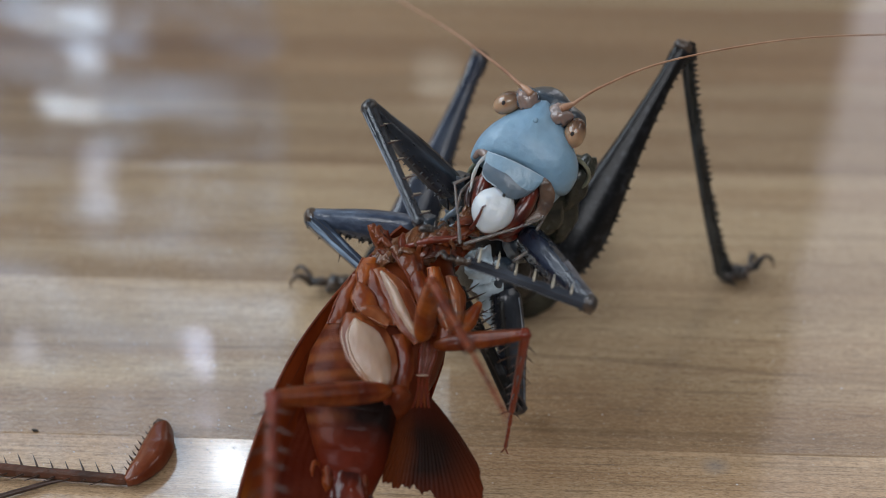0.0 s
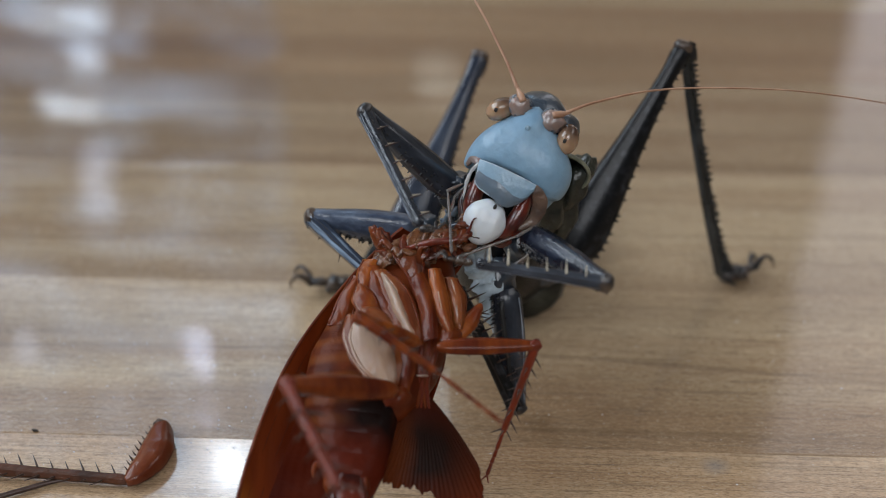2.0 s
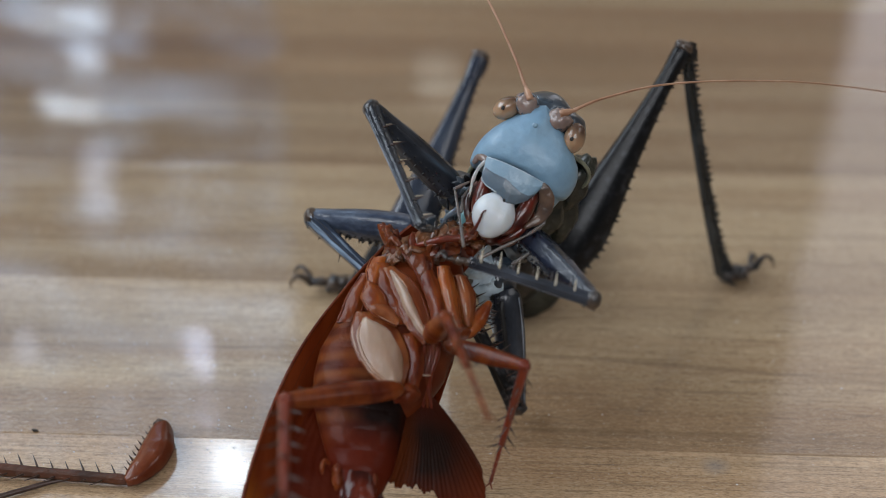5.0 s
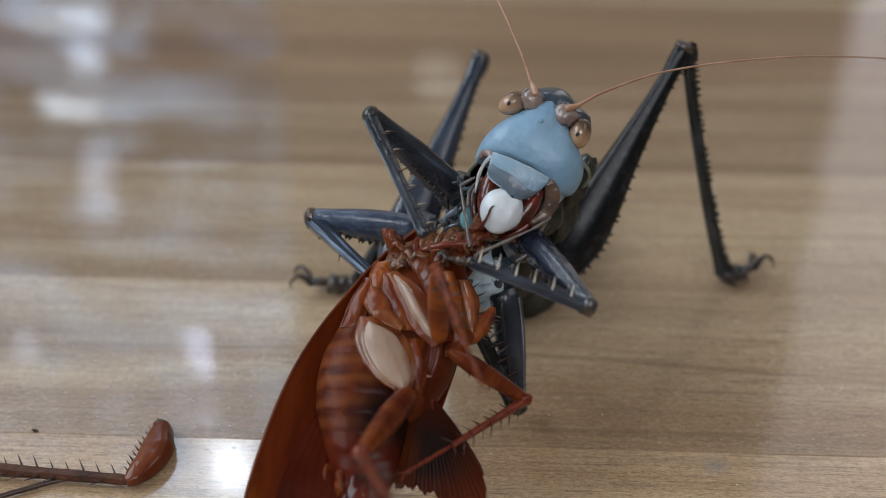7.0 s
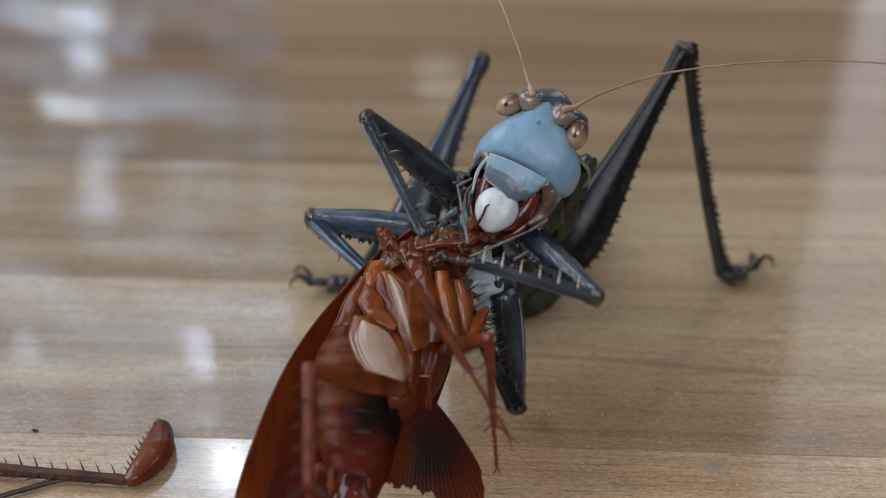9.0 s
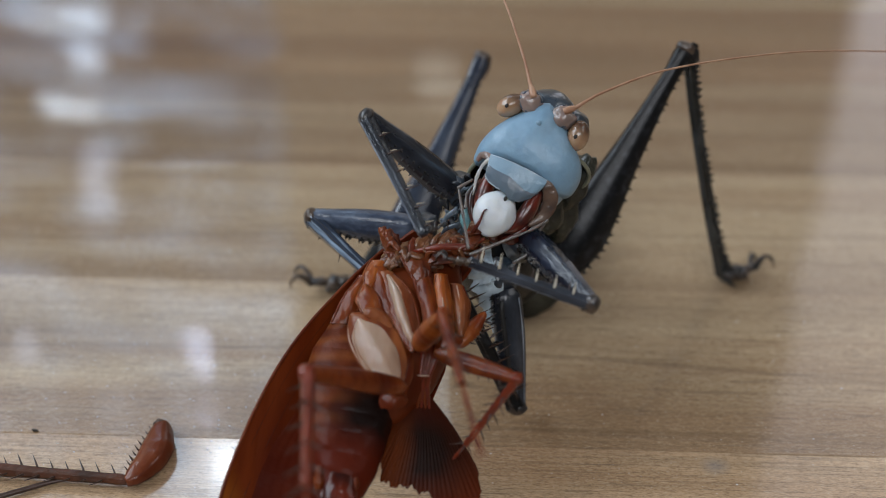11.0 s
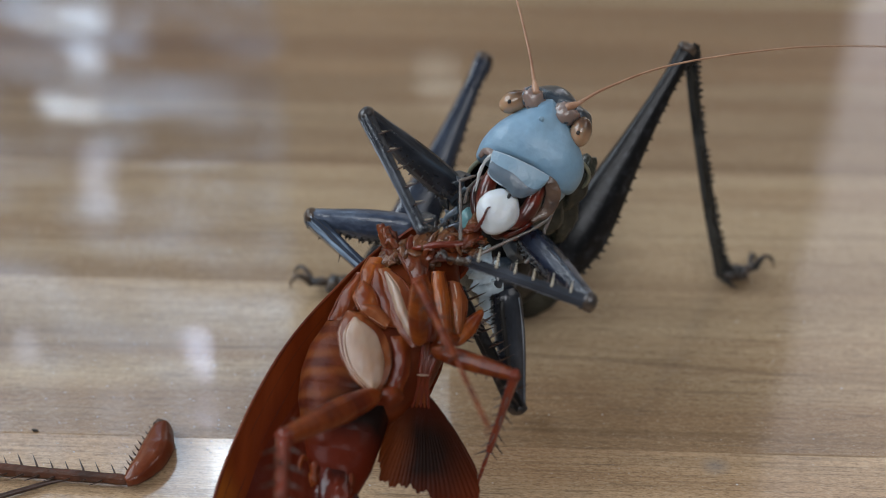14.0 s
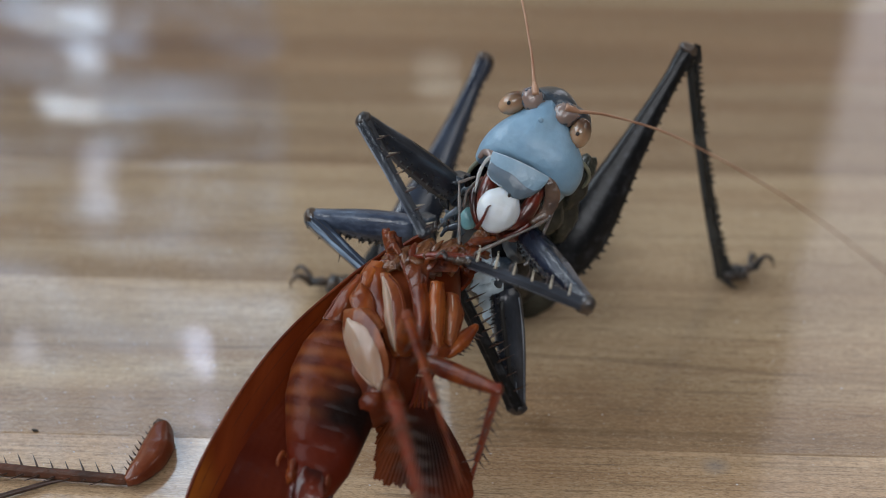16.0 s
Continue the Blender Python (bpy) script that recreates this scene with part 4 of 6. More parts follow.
for w in bm.verts:
    w.co.x *= 1 - 0.22 * max(0, -w.co.z / 1.8) ** 1.5
    w.co.y += 0.10 * math.exp(-((w.co.x - 0.35) / 0.3) ** 2) * (w.co.y < 0) * max(0, min(1, w.co.z + 0.3))
    w.co.y += 0.05 * noise.noise(w.co * 1.4)
labrum = part("labrum", bm, LABRUM, head, "round white upper lip", at=LABRUM_AT)
part("lip_notch", blob(bmesh.new(), (0.35, -0.52, 1.42), (0.13, 0.12, 0.2), u=10, v=8), PUPIL, labrum)
bm = tube(bmesh.new(), [(-0.75, -0.40, -1.65, 0.17, 0.13), (-0.62, -0.72, -1.1, 0.13, 0.1), (-0.58, -0.86, -0.5, 0.09, 0.08), (-0.6, -0.90, 0.0, 0.08, 0.07), (-0.45, -0.90, 0.22, 0.05, 0.04)], k=4, seg=8)
part("food_shred", bm, RUST, labrum, "rust-red shred of prey on the lip")
mandibles = []
for sx in (-1, 1):
    bm = tube(bmesh.new(), [(0, 0.5, 0, 0.4, 0.5), (sx * 0.1, 0.0, -1.0, 0.5, 0.75), (sx * 0.05, -0.2, -2.4, 0.6, 0.8), (-sx * 0.25, -0.3, -3.5, 0.42, 0.55), (-sx * 1.1, -0.4, -4.2, 0.12, 0.15)], k=5, seg=14, up=(0, 1, 0))
    mandibles.append(part("mandible", bm, RUST, head, "glossy rust-red mandible", at=mm_pose(1.8 if sx > 0 else -1.5, -1.3, -2.0)))
    rows = [(-2.05, -2.3, -1.85, 0.10, 0.05), (-2.35, -2.1, -2.6, 0.14, 0.05), (-2.35, -1.9, -3.4, 0.11, 0.05), (-2.1, -1.8, -4.6, 0.04, 0.04)] if sx < 0 else [(2.1, -2.4, -1.7, 0.22, 0.08), (2.6, -2.2, -2.1, 0.46, 0.10), (3.0, -1.8, -2.9, 0.52, 0.12), (2.9, -1.6, -3.9, 0.42, 0.12), (2.3, -1.7, -4.9, 0.12, 0.06)]
    part("gena", rough(tube(bmesh.new(), rows, k=6, seg=16, up=(0, 1, 0)), 0.08, 1.4), MILKY if sx < 0 else GENA, head, "translucent cheek plate beside the mouth")
    bm = tube(bmesh.new(), [(sx * 1.9, -2.25, -1.95, 0.2, 0.16), (sx * 2.25, -2.05, -1.75, 0.3, 0.22), (sx * 2.7, -1.6, -1.8, 0.28, 0.2), (sx * 2.9, -1.4, -2.3, 0.15, 0.12)], k=4, seg=8, up=(0, 1, 0))
    part("mouth_corner", bm, SOCKET, head, "brown hinge at the mouth corner")
for sx in (-1, 1):
    part("maxilla", tube(bmesh.new(), [(sx * 2.0, -0.5, -3.4, 0.3, 0.3), (sx * 2.2, -0.7, -4.4, 0.4, 0.35), (sx * 1.8, -1.0, -5.6, 0.35, 0.3), (sx * 1.0, -1.1, -6.6, 0.15, 0.15)], k=4, seg=10), RUST, head)
part("labium", rough(blob(bmesh.new(), (0.2, -0.1, -5.6), (1.9, 1.1, 1.2), dent=0.3, u=24, v=18), 0.15, 1.4), RUST, head, "dark red mouth floor")
PALPS = [[(-2.6, -1.4, -3.6), (-3.3, -1.9, -4.5), (-2.15, -2.9, -6.2), (-1.0, -3.8, -8.0)], [(-2.4, -0.8, -3.6), (-2.6, -1.7, -4.8), (-2.3, -2.2, -5.7)],
         [(2.9, -0.7, -3.1), (3.3, -1.6, -4.1), (2.6, -2.4, -5.2), (-0.3, -3.2, -8.4)], [(3.3, -0.5, -3.2), (3.2, -1.2, -5.0), (3.6, -1.7, -6.2), (2.8, -2.0, -7.6)]]
palps = []
for pts in PALPS:
    bm = bmesh.new()
    o = Vector(pts[0])
    for a, b in zip(pts, pts[1:]):
        a, b = Vector(a) - o, Vector(b) - o
        tube(bm, [(*a, 0.07, 0.07), (*a.lerp(b, 0.2), 0.09, 0.09), (*a.lerp(b, 0.9), 0.13, 0.13), (*b, 0.07, 0.07)], k=3, seg=8, up=(0.1, 1, 0.2))
        blob(bm, b, (0.12, 0.12, 0.12), u=8, v=6)
    palps.append(part("palp", bm, PALP, head, "thin grey jointed feeler by the mouth", at=mm_pose(*o)))


def antenna_bm(rows):
    bm = bmesh.new()
    tube(bm, [(-0.15, 0, 0, 0.24, 0.24), (0.35, 0, 0.05, 0.25, 0.25), (0.8, 0, 0.1, 0.15, 0.15), (1.1, 0, 0.12, 0.10, 0.10)], k=4, seg=10)
    tube(bm, rows, k=10, seg=8, ridge=0.0)
    return bm


ANT_L0, ANT_R0 = V(-1.2, -1.95, 3.35), V(1.3, -1.95, 3.3)
antenna_left = part("antenna", antenna_bm([(0.9, 0, 0.1, 0.13, 0.13), (4, 0, 0.45, 0.09, 0.09), (10, 0, 0.6, 0.075, 0.075), (20, 0, -0.3, 0.06, 0.06), (34, 0, -4, 0.03, 0.03)]), ANTENNA, head, "long thin tan antenna", at=aim(ANT_L0, ANT_L0 + V(-0.3, 0, 1)))
antenna_right = part("antenna", antenna_bm([(0.9, 0, 0.15, 0.13, 0.13), (3.2, 0, 0.75, 0.09, 0.09), (8, 0, 1.3, 0.075, 0.075), (15, 0, 1.0, 0.065, 0.065), (23, 0, 0, 0.055, 0.055), (38, 0, -3, 0.03, 0.03)]), ANTENNA, head, "long thin tan antenna", at=aim(ANT_R0, ANT_R0 + V(1, 0, 0.3)))

# ---- the cockroach: belly to the viewer, x across, y towards its head, z out of the belly ----
ROACH_AT = mm_pose(-3.2, -27.9, 12.8) @ Matrix(((1, 0, 0, 0), (0, 0.8954, -0.4452, 0), (0, 0.4452, 0.8954, 0), (0, 0, 0, 1)))
roach = thing("cockroach", ROACH_AT, "upturned red-brown cockroach held by the katydid, wings spread", "insect")


PIVOT = V(-3.02, 3.26, 0)


def roach_pose(angle, dx=0.0, dy=0.0):
    """Swung by angle about the root of its hind leg, and shifted along its own plane (mm)."""
    return ROACH_AT @ Matrix.Translation((PIVOT + V(dx, dy, 0)) * MM) @ pose(0, 0, 0, 0, 0, angle) @ Matrix.Translation(-PIVOT * MM)


# trunk, coloured dark so the gaps between plates read as shaded recesses
bm = tube(bmesh.new(), [(1.2, 9.3, -3.0, 1.0, 0.8), (1.2, 8.0, -2.9, 2.6, 2.0), (0.6, 5.0, -2.8, 3.6, 2.62), (0.0, 2.0, -2.8, 3.7, 2.72), (-0.5, -1.0, -2.9, 3.3, 2.4), (-0.9, -3.2, -3.0, 2.2, 1.7), (-1.5, -4.2, -3.0, 0.8, 0.6)], k=5, seg=24)
part("trunk", rough(bm, 0.12, 0.6), DEEP, roach, "amber underside of the thorax, darkened to show shaded gaps")
# overlapping belly plates on one smooth bulge
def belly(y):
    ys = [-12.0, -11, -9.5, -8.1, -6.3, -4, -2, 0, 2, 4]
    return (np.interp(y, ys, [-2.95, -2.95, -2.9, -2.85, -2.95, -3.05, -2.9, -2.5, -1.9, -1.2]), np.interp(y, ys, [0.25, 0.85, 1.55, 2.1, 2.6, 3.15, 3.4, 3.45, 3.1, 2.2]), np.interp(y, ys, [0.3, 0.7, 1.1, 1.35, 1.6, 1.8, 1.9, 1.85, 1.65, 1.1]))


abdomen = part("abdomen", tube(bmesh.new(), [(-1.8, 0.5, -2.9, 2.9, 1.5), (-2.7, -4, -2.9, 2.5, 1.5), (-2.85, -8, -2.8, 1.7, 1.1), (-2.95, -11.2, -2.7, 0.45, 0.4)], k=4, seg=16), MAROON, roach, "red-brown banded abdomen, dark within")
for i in range(11):
    def plate(u, v, v0=3.0 - 1.4 * i):
        y = max(v0 - 1.5 * v, -12.0)
        c, w, h = belly(y)
        a = radians(-96 + 192 * u)
        x = w * math.sin(a)
        return V(c + x, y - 0.45 * math.cos(a) - 0.1 * x, -2.85 + (h + 0.02 + 0.10 * v - 0.10 * max(0, v - 0.8) / 0.2 + 0.10 * noise.noise(V(x * 0.7, y * 0.7, 3))) * math.cos(a))
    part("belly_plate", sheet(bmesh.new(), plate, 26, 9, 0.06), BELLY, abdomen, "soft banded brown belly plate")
part("cercus", tube(bmesh.new(), [(-4.9, -8.1, -2.0, 0.10, 0.1), (-5.15, -7.9, -1.8, 0.14, 0.12), (-5.3, -8.4, -1.7, 0.13, 0.12), (-5.25, -8.9, -1.7, 0.04, 0.04)], k=4, seg=10), AMBER, abdomen, "short amber tail feeler")
part("cercus", tube(bmesh.new(), [(-1.9, -9.6, -2.5, 0.3, 0.25), (-1.3, -10.8, -2.6, 0.3, 0.22), (-0.9, -12.0, -2.6, 0.06, 0.05)], k=4, seg=8), MAROON, abdomen, "short jointed tail feeler")
part("tail_plate", rough(blob(bmesh.new(), (-2.9, -9.9, -1.95), (1.15, 2.1, 0.62), dent=0.2, u=28, v=20), 0.14, 1.5), WET_TAIL, abdomen, "wet dark red tail plate")
for i, (x, y, w, h) in enumerate(((-4.3, -8.9, 0.35, 0.9), (-3.9, -10.4, 0.3, 0.9), (-1.9, -9.0, 0.3, 0.8))):
    part("tail_fold", rough(blob(bmesh.new(), (x, y, -1.95), (w, h, 0.35), dent=0.4, u=18, v=12), 0.1, 1.6, i), (AMBER, WET_TAIL, DEEP)[i], abdomen, "torn wet fold beside the tail")


# wings
EDGE = smooth_rows([(-20, -8.2), (-17, -9.6), (-13, -10.1), (-9.6, -9.9), (-3.3, -8.3), (1.7, -6.1), (7.1, -2.35), (9, -0.6)], 8)


def tegmen_left(u, v):
    y = 9.0 - 29.0 * v
    edge = np.interp(y, EDGE[:, 0], EDGE[:, 1])
    inner = np.interp(y, [-20, -16, -10, -4, 2, 9], [-7.7, -6.2, -4.6, -2.0, 0.2, 1.0])
    x = edge + (inner - edge) * u
    n = -4.9 + 2.1 * (1 - u) ** 2.2 - 0.25 * math.sin(u * 3.1) - 0.10 * max(0, -y - 8)
    return V(x, y, max(n, -4.9 + 0.5 * max(0, -y - 14)))


def tegmen_right(u, v):
    y = 7.0 - 10.5 * v
    outer = np.interp(y, [-13, -9, -4, 0, 4, 7], [0.5, 1.4, 1.9, 3.2, 3.8, 2.4])
    inner = np.interp(y, [-13, -9, -2, 7], [-0.8, -2.2, -1.5, 0])
    return V(inner + (outer - inner) * u, y, -5.3 + 0.9 * u ** 2)


fore_wing = part("forewing", sheet(bmesh.new(), tegmen_left, 20, 44, 0.16), TEGMEN, roach, "long leathery red-brown forewing")
part("forewing", sheet(bmesh.new(), tegmen_right, 12, 24, 0.16), TEGMEN, roach)


part("wing_rim", tube(bmesh.new(), [(*tegmen_left(0.0, v), 0.13, 0.10) for v in np.linspace(0.02, 0.98, 16)], k=3, seg=8), DEEP, fore_wing, "thickened red rim of the forewing")
for i, (u0, u1) in enumerate(((0.14, 0.08), (0.3, 0.2), (0.46, 0.42), (0.62, 0.7))):
    part("wing_vein", tube(bmesh.new(), [(*(tegmen_left(u0 + (u1 - u0) * v, v) + V(0, 0, 0.085)), 0.02, 0.02) for v in np.linspace(0.2, 0.95, 10)], k=3, seg=6), MAROON, fore_wing)


def folded(u, v):
    y = 1.0 - 15.0 * v
    outer = np.interp(y, [-14, -11, -7, -3, 1], [-8.6, -9.1, -8.3, -6.3, -3.6])
    return V(outer + (-4.4 - outer) * u, y, tegmen_left(0.5, (9.0 - y) / 29.0).z + 0.25 + 0.35 * (1 - u) ** 2 + 0.012 * math.sin(u * 40))


part("folded_wing", sheet(bmesh.new(), folded, 40, 30, 0.07), FOLDED, roach, "thin dark red wing folded under the forewing")


def fan(u, v):
    a = radians(-131 + 78 * u)
    length = np.interp(u, [0, 0.10, 0.17, 0.25, 0.27, 0.36, 0.50, 0.52, 0.62, 0.64, 0.76, 0.87, 0.93, 1], [3.6, 4.2, 5.0, 6.1, 6.6, 6.9, 6.7, 7.0, 7.2, 7.6, 8.5, 8.7, 7.9, 6.2]) + 0.12 * math.sin(u * 71) + 0.08 * math.sin(u * 163)
    r = 0.3 + length * v
    fold = 0.028 * math.sin(u * 2 * math.pi * 34) * min(1, v * 2)
    return V(r * math.cos(a) + 0.25 * math.sin(v * 3.1) * u, r * math.sin(a), -1.3 * v + 0.7 * math.sin(u * 3.1) * v + fold)


WING_AT = mm_pose(1.55, -2.2, -2.4)
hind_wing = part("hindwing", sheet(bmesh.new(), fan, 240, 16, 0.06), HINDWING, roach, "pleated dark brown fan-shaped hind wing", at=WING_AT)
for i in range(30):
    u = (i + 0.25) / 30
    bm = tube(bmesh.new(), [(*(fan(u, v) + V(0, 0, 0.02)), 0.010, 0.014) for v in (0.02, 0.3, 0.6, 0.97)], k=3, seg=6)
    part("wing_vein", bm, MAROON, hind_wing)
# neck shield behind the head end
part("pronotum", sheet(bmesh.new(), lambda u, v: V(1.6 + (u - 0.5) * 6.0 * math.sin(0.5 + 2.3 * v), 10.4 - 5.0 * v, -4.4 + 1.2 * (2 * u - 1) ** 2), 20, 10, 0.25), DEEP, roach, "rounded brown neck shield")


def drop(a, b, w, h, tilt=0.0, bulge=0.42):
    """A flattened teardrop plate from a to b (mm), as the upper leg joints of a cockroach are."""
    a, b = Vector(a), Vector(b)
    L = (b - a).length
    bm = tube(bmesh.new(), [(0, 0, 0, w * 0.3, h * 0.4), (0.08 * L, 0, 0, w * 0.62, h * 0.7), (bulge * L, 0, 0, w, h), (0.75 * L, 0, 0, w * 0.72, h * 0.8), (0.95 * L, 0, 0, w * 0.38, h * 0.5), (L, 0, 0, w * 0.15, h * 0.2)], k=5, seg=18)
    return bm, aim(a, b, (math.sin(radians(tilt)), 0, math.cos(radians(tilt))))


def lobe(left, right, z0, z1, dome, origin=(0, 0), lift=0.0, thick=0.24):
    """A domed plate between a left and a right outline that run from its head end (z0) to its tail end (z1)."""
    a, b = smooth_rows([(*p,) for p in left], 6), smooth_rows([(*p,) for p in right], 6)
    ta, tb = np.linspace(0, 1, len(a)), np.linspace(0, 1, len(b))

    def f(u, v):
        p = V(np.interp(v, ta, a[:, 0]), np.interp(v, ta, a[:, 1]), 0)
        q = V(np.interp(v, tb, b[:, 0]), np.interp(v, tb, b[:, 1]), 0)
        m = p.lerp(q, u)
        round_off = math.sin(math.pi * min(1, 0.06 + 0.9 * v)) ** 0.5
        z = z0 + (z1 - z0) * v + dome * (0.5 * math.sin(math.pi * u) ** 0.75 + 0.6 * max(0.0, 1 - abs(u - 0.64) / (0.64 if u < 0.64 else 0.36))) * round_off + lift * (1 - u) + 0.05 * noise.noise(V(m.x, m.y, 2) * 1.3)
        return V(m.x - origin[0], m.y - origin[1], z)
    return rough(sheet(bmesh.new(), f, 20, 28, thick), 0.05, 0.9, z0 * 5 + left[0][0]), f


def edge_line(f, u, r, v0=0.04, v1=0.97):
    return tube(bmesh.new(), [(*(f(u, v) + V(0, 0, 0.10)), r, r) for v in np.linspace(v0, v1, 9)], k=2, seg=8)


HIND_TOP, MIDDLE_TOP = (-3.3, 1.9), (-1.15, 4.95)
bm, f = lobe([(-3.34, 1.95), (-3.68, 0.33), (-3.12, -1.55), (-2.06, -3.0), (-0.75, -3.95)], [(-3.2, 2.0), (-1.9, 1.7), (-0.6, 0.4), (0.05, -1.6), (-0.2, -3.2), (-0.45, -3.95)], -0.25, 0.35, 0.34, HIND_TOP)
hind_coxa = part("hind_coxa", bm, TAN_COXA, roach, "broad amber upper leg joint with a pale cream plate", at=mm_pose(*HIND_TOP, 0))
bm, g = lobe([(-2.85, 1.35), (-3.28, 0.0), (-2.82, -1.7), (-1.92, -2.95), (-0.8, -3.8)], [(-2.62, 1.4), (-1.25, 0.35), (-0.42, -1.35), (-0.34, -2.9), (-0.68, -3.85)], 0.20, 0.60, 0.36, HIND_TOP, thick=0.12)
part("cream_plate", bm, CREAM_COXA, hind_coxa, "smooth pale cream plate")
part("rim", edge_line(f, 0.03, 0.06), RIM_AND_GLINT, hind_coxa, "pale rim")
part("rim", edge_line(g, 0.04, 0.05, 0.1, 0.9), RIM_AND_GLINT, hind_coxa)
bm, f = lobe([(-1.55, 5.15), (-0.85, 3.0), (0.2, 0.8), (1.4, -0.6)], [(-0.9, 5.3), (0.6, 4.0), (1.6, 1.7), (1.95, -0.4)], 0.0, 0.55, 0.3, MIDDLE_TOP)
middle_coxa = part("middle_coxa", bm, TAN_COXA, roach, "narrow amber upper leg joint with a pale cream plate", at=mm_pose(*MIDDLE_TOP, 0))
bm, g = lobe([(-1.15, 4.9), (-0.5, 3.1), (0.5, 0.9), (1.45, -0.25)], [(-0.98, 4.95), (0.0, 3.75), (0.95, 1.6), (1.6, -0.15)], 0.22, 0.72, 0.3, MIDDLE_TOP, thick=0.12)
part("cream_plate", bm, CREAM_COXA, middle_coxa, "smooth pale cream plate")
# White sheen along this edge, laid on as a pale strip
part("rim", edge_line(g, 0.97, 0.06), RIM_AND_GLINT, middle_coxa, "pale line painted as a wet highlight")
part("rim", edge_line(f, 0.04, 0.06), ORANGE, middle_coxa)
part("border", edge_line(f, 0.97, 0.09), DEEP, middle_coxa, "dark red thickened border")
for nm, left, right, z0, z1, dome, mat, lab in (
        ("hip_plate", [(-2.75, 4.1), (-2.95, 2.9), (-2.5, 1.9)], [(-2.45, 4.15), (-1.5, 3.2), (-1.15, 1.9)], 0.0, 0.25, 0.3, ORANGE, "small folded amber plate over the hip"),
        ("hip_plate", [(-2.35, 1.75), (-1.5, 1.15), (-0.6, 0.65)], [(-2.3, 2.35), (-1.3, 2.15), (-0.4, 1.15)], 0.3, 0.4, 0.28, TAN_COXA, "small folded amber plate over the hip"),
        ("flank_plate", [(-3.1, 5.2), (-4.1, 3.3), (-4.7, 1.6)], [(-2.5, 5.0), (-2.8, 3.2), (-3.3, 1.7)], -0.75, -1.1, 0.3, AMBER, "thin amber flank plate"),
        ("flank_plate", [(-2.4, 6.3), (-2.7, 5.2), (-2.6, 4.0)], [(-1.2, 6.2), (-1.5, 5.0), (-2.1, 3.9)], -0.5, -0.1, 0.3, ORANGE, "thin amber flank plate"),
        ("breast_plate", [(-2.1, 5.7), (-1.9, 4.0), (-1.2, 2.3), (-0.6, 0.9)], [(-1.3, 5.6), (-0.9, 4.0), (0.0, 2.3), (0.5, 0.8)], -0.2, 0.1, 0.3, AMBER, "long overlapping amber breast plate"),
        ("breast_plate", [(0.5, 5.2), (1.2, 3.5), (1.7, 1.6), (1.8, -0.3)], [(1.7, 5.1), (2.35, 3.5), (2.7, 1.6), (2.7, 0.0)], 0.2, 0.45, 0.42, AMBER, "long overlapping amber breast plate"),
        ("breast_plate", [(-0.5, 6.7), (0.3, 5.4), (1.0, 4.3)], [(1.5, 6.8), (1.8, 5.4), (1.6, 4.4)], 0.1, 0.3, 0.3, NECK, "brown folded breast plate"),
        ("front_coxa", [(2.2, 5.2), (2.35, 3.4), (2.75, 1.6), (3.4, 0.4)], [(2.9, 5.3), (3.35, 3.4), (3.6, 1.8), (3.7, 0.4)], 0.2, 0.4, 0.35, ORANGE, "tan upper leg joint with a wet shine"),
        ("front_coxa", [(3.3, 4.8), (3.45, 3.3), (3.7, 1.7), (4.1, 0.9)], [(4.1, 4.7), (4.65, 3.3), (4.6, 2.0), (4.35, 0.9)], -0.25, -0.15, 0.35, TAN_COXA, "tan upper leg joint with a wet shine"),
        ("trochanter", [(2.65, 1.0), (2.6, 0.0), (2.5, -0.9)], [(3.9, 0.9), (4.3, 0.5), (3.6, -0.5)], 0.0, -0.1, 0.5, AMBER, "amber folded leg joint"),
        ("hind_trochanter", [(-0.2, 0.4), (0.15, -1.5), (-0.15, -3.4)], [(0.9, 0.3), (1.2, -1.6), (0.75, -3.9)], -0.25, -0.2, 0.35, AMBER, "amber fold beside the upper leg joint"),
        ("hind_trochanter", [(-0.45, -3.5), (-0.7, -4.0), (-0.5, -4.6)], [(0.7, -3.4), (0.95, -4.0), (0.5, -4.7)], 0.0, 0.0, 0.5, DEEP, "dark red hip joint"),
        ("neck_plate", [(-1.9, 6.2), (0.6, 6.1), (3.7, 6.3)], [(-1.3, 7.5), (0.8, 7.9), (4.2, 8.3)], -0.9, 0.2, 0.3, NECK, "translucent torn red-brown neck plate")):
    bm, f = lobe(left, right, z0, z1, dome)
    ob = part(nm, rough(bm, 0.12 if nm == "neck_plate" else 0.05, 1.3, z1 * 3 + left[0][0]), mat, roach, lab)
    if nm in ("front_coxa", "hip_plate"):
        # Wet highlight drawn as a pale strip
        part("rim", edge_line(f, 0.06 if nm == "hip_plate" else 0.45, 0.045), RIM_AND_GLINT, ob, "pale line painted as a wet highlight")
    if nm not in ("neck_plate", "hind_trochanter"):
        for u in (0.02, 0.98):
            part("border", edge_line(f, u, 0.075, 0.02, 0.98), DEEP, ob, "dark red thickened border")
bm, at = drop((4.1, 0.3, -0.5), (5.75, 3.0, -0.6), 0.62, 0.5, 0)
folded_femur = part("front_femur", rough(bm, 0.05, 0.9), ORANGE, roach, "short orange folded leg", at=at)
for i in range(7):
    part("spine", SPINE_TINY, None, folded_femur, at=mm_pose(0.7 + 0.32 * i, -0.55, 0.1, 85, 0, 10))
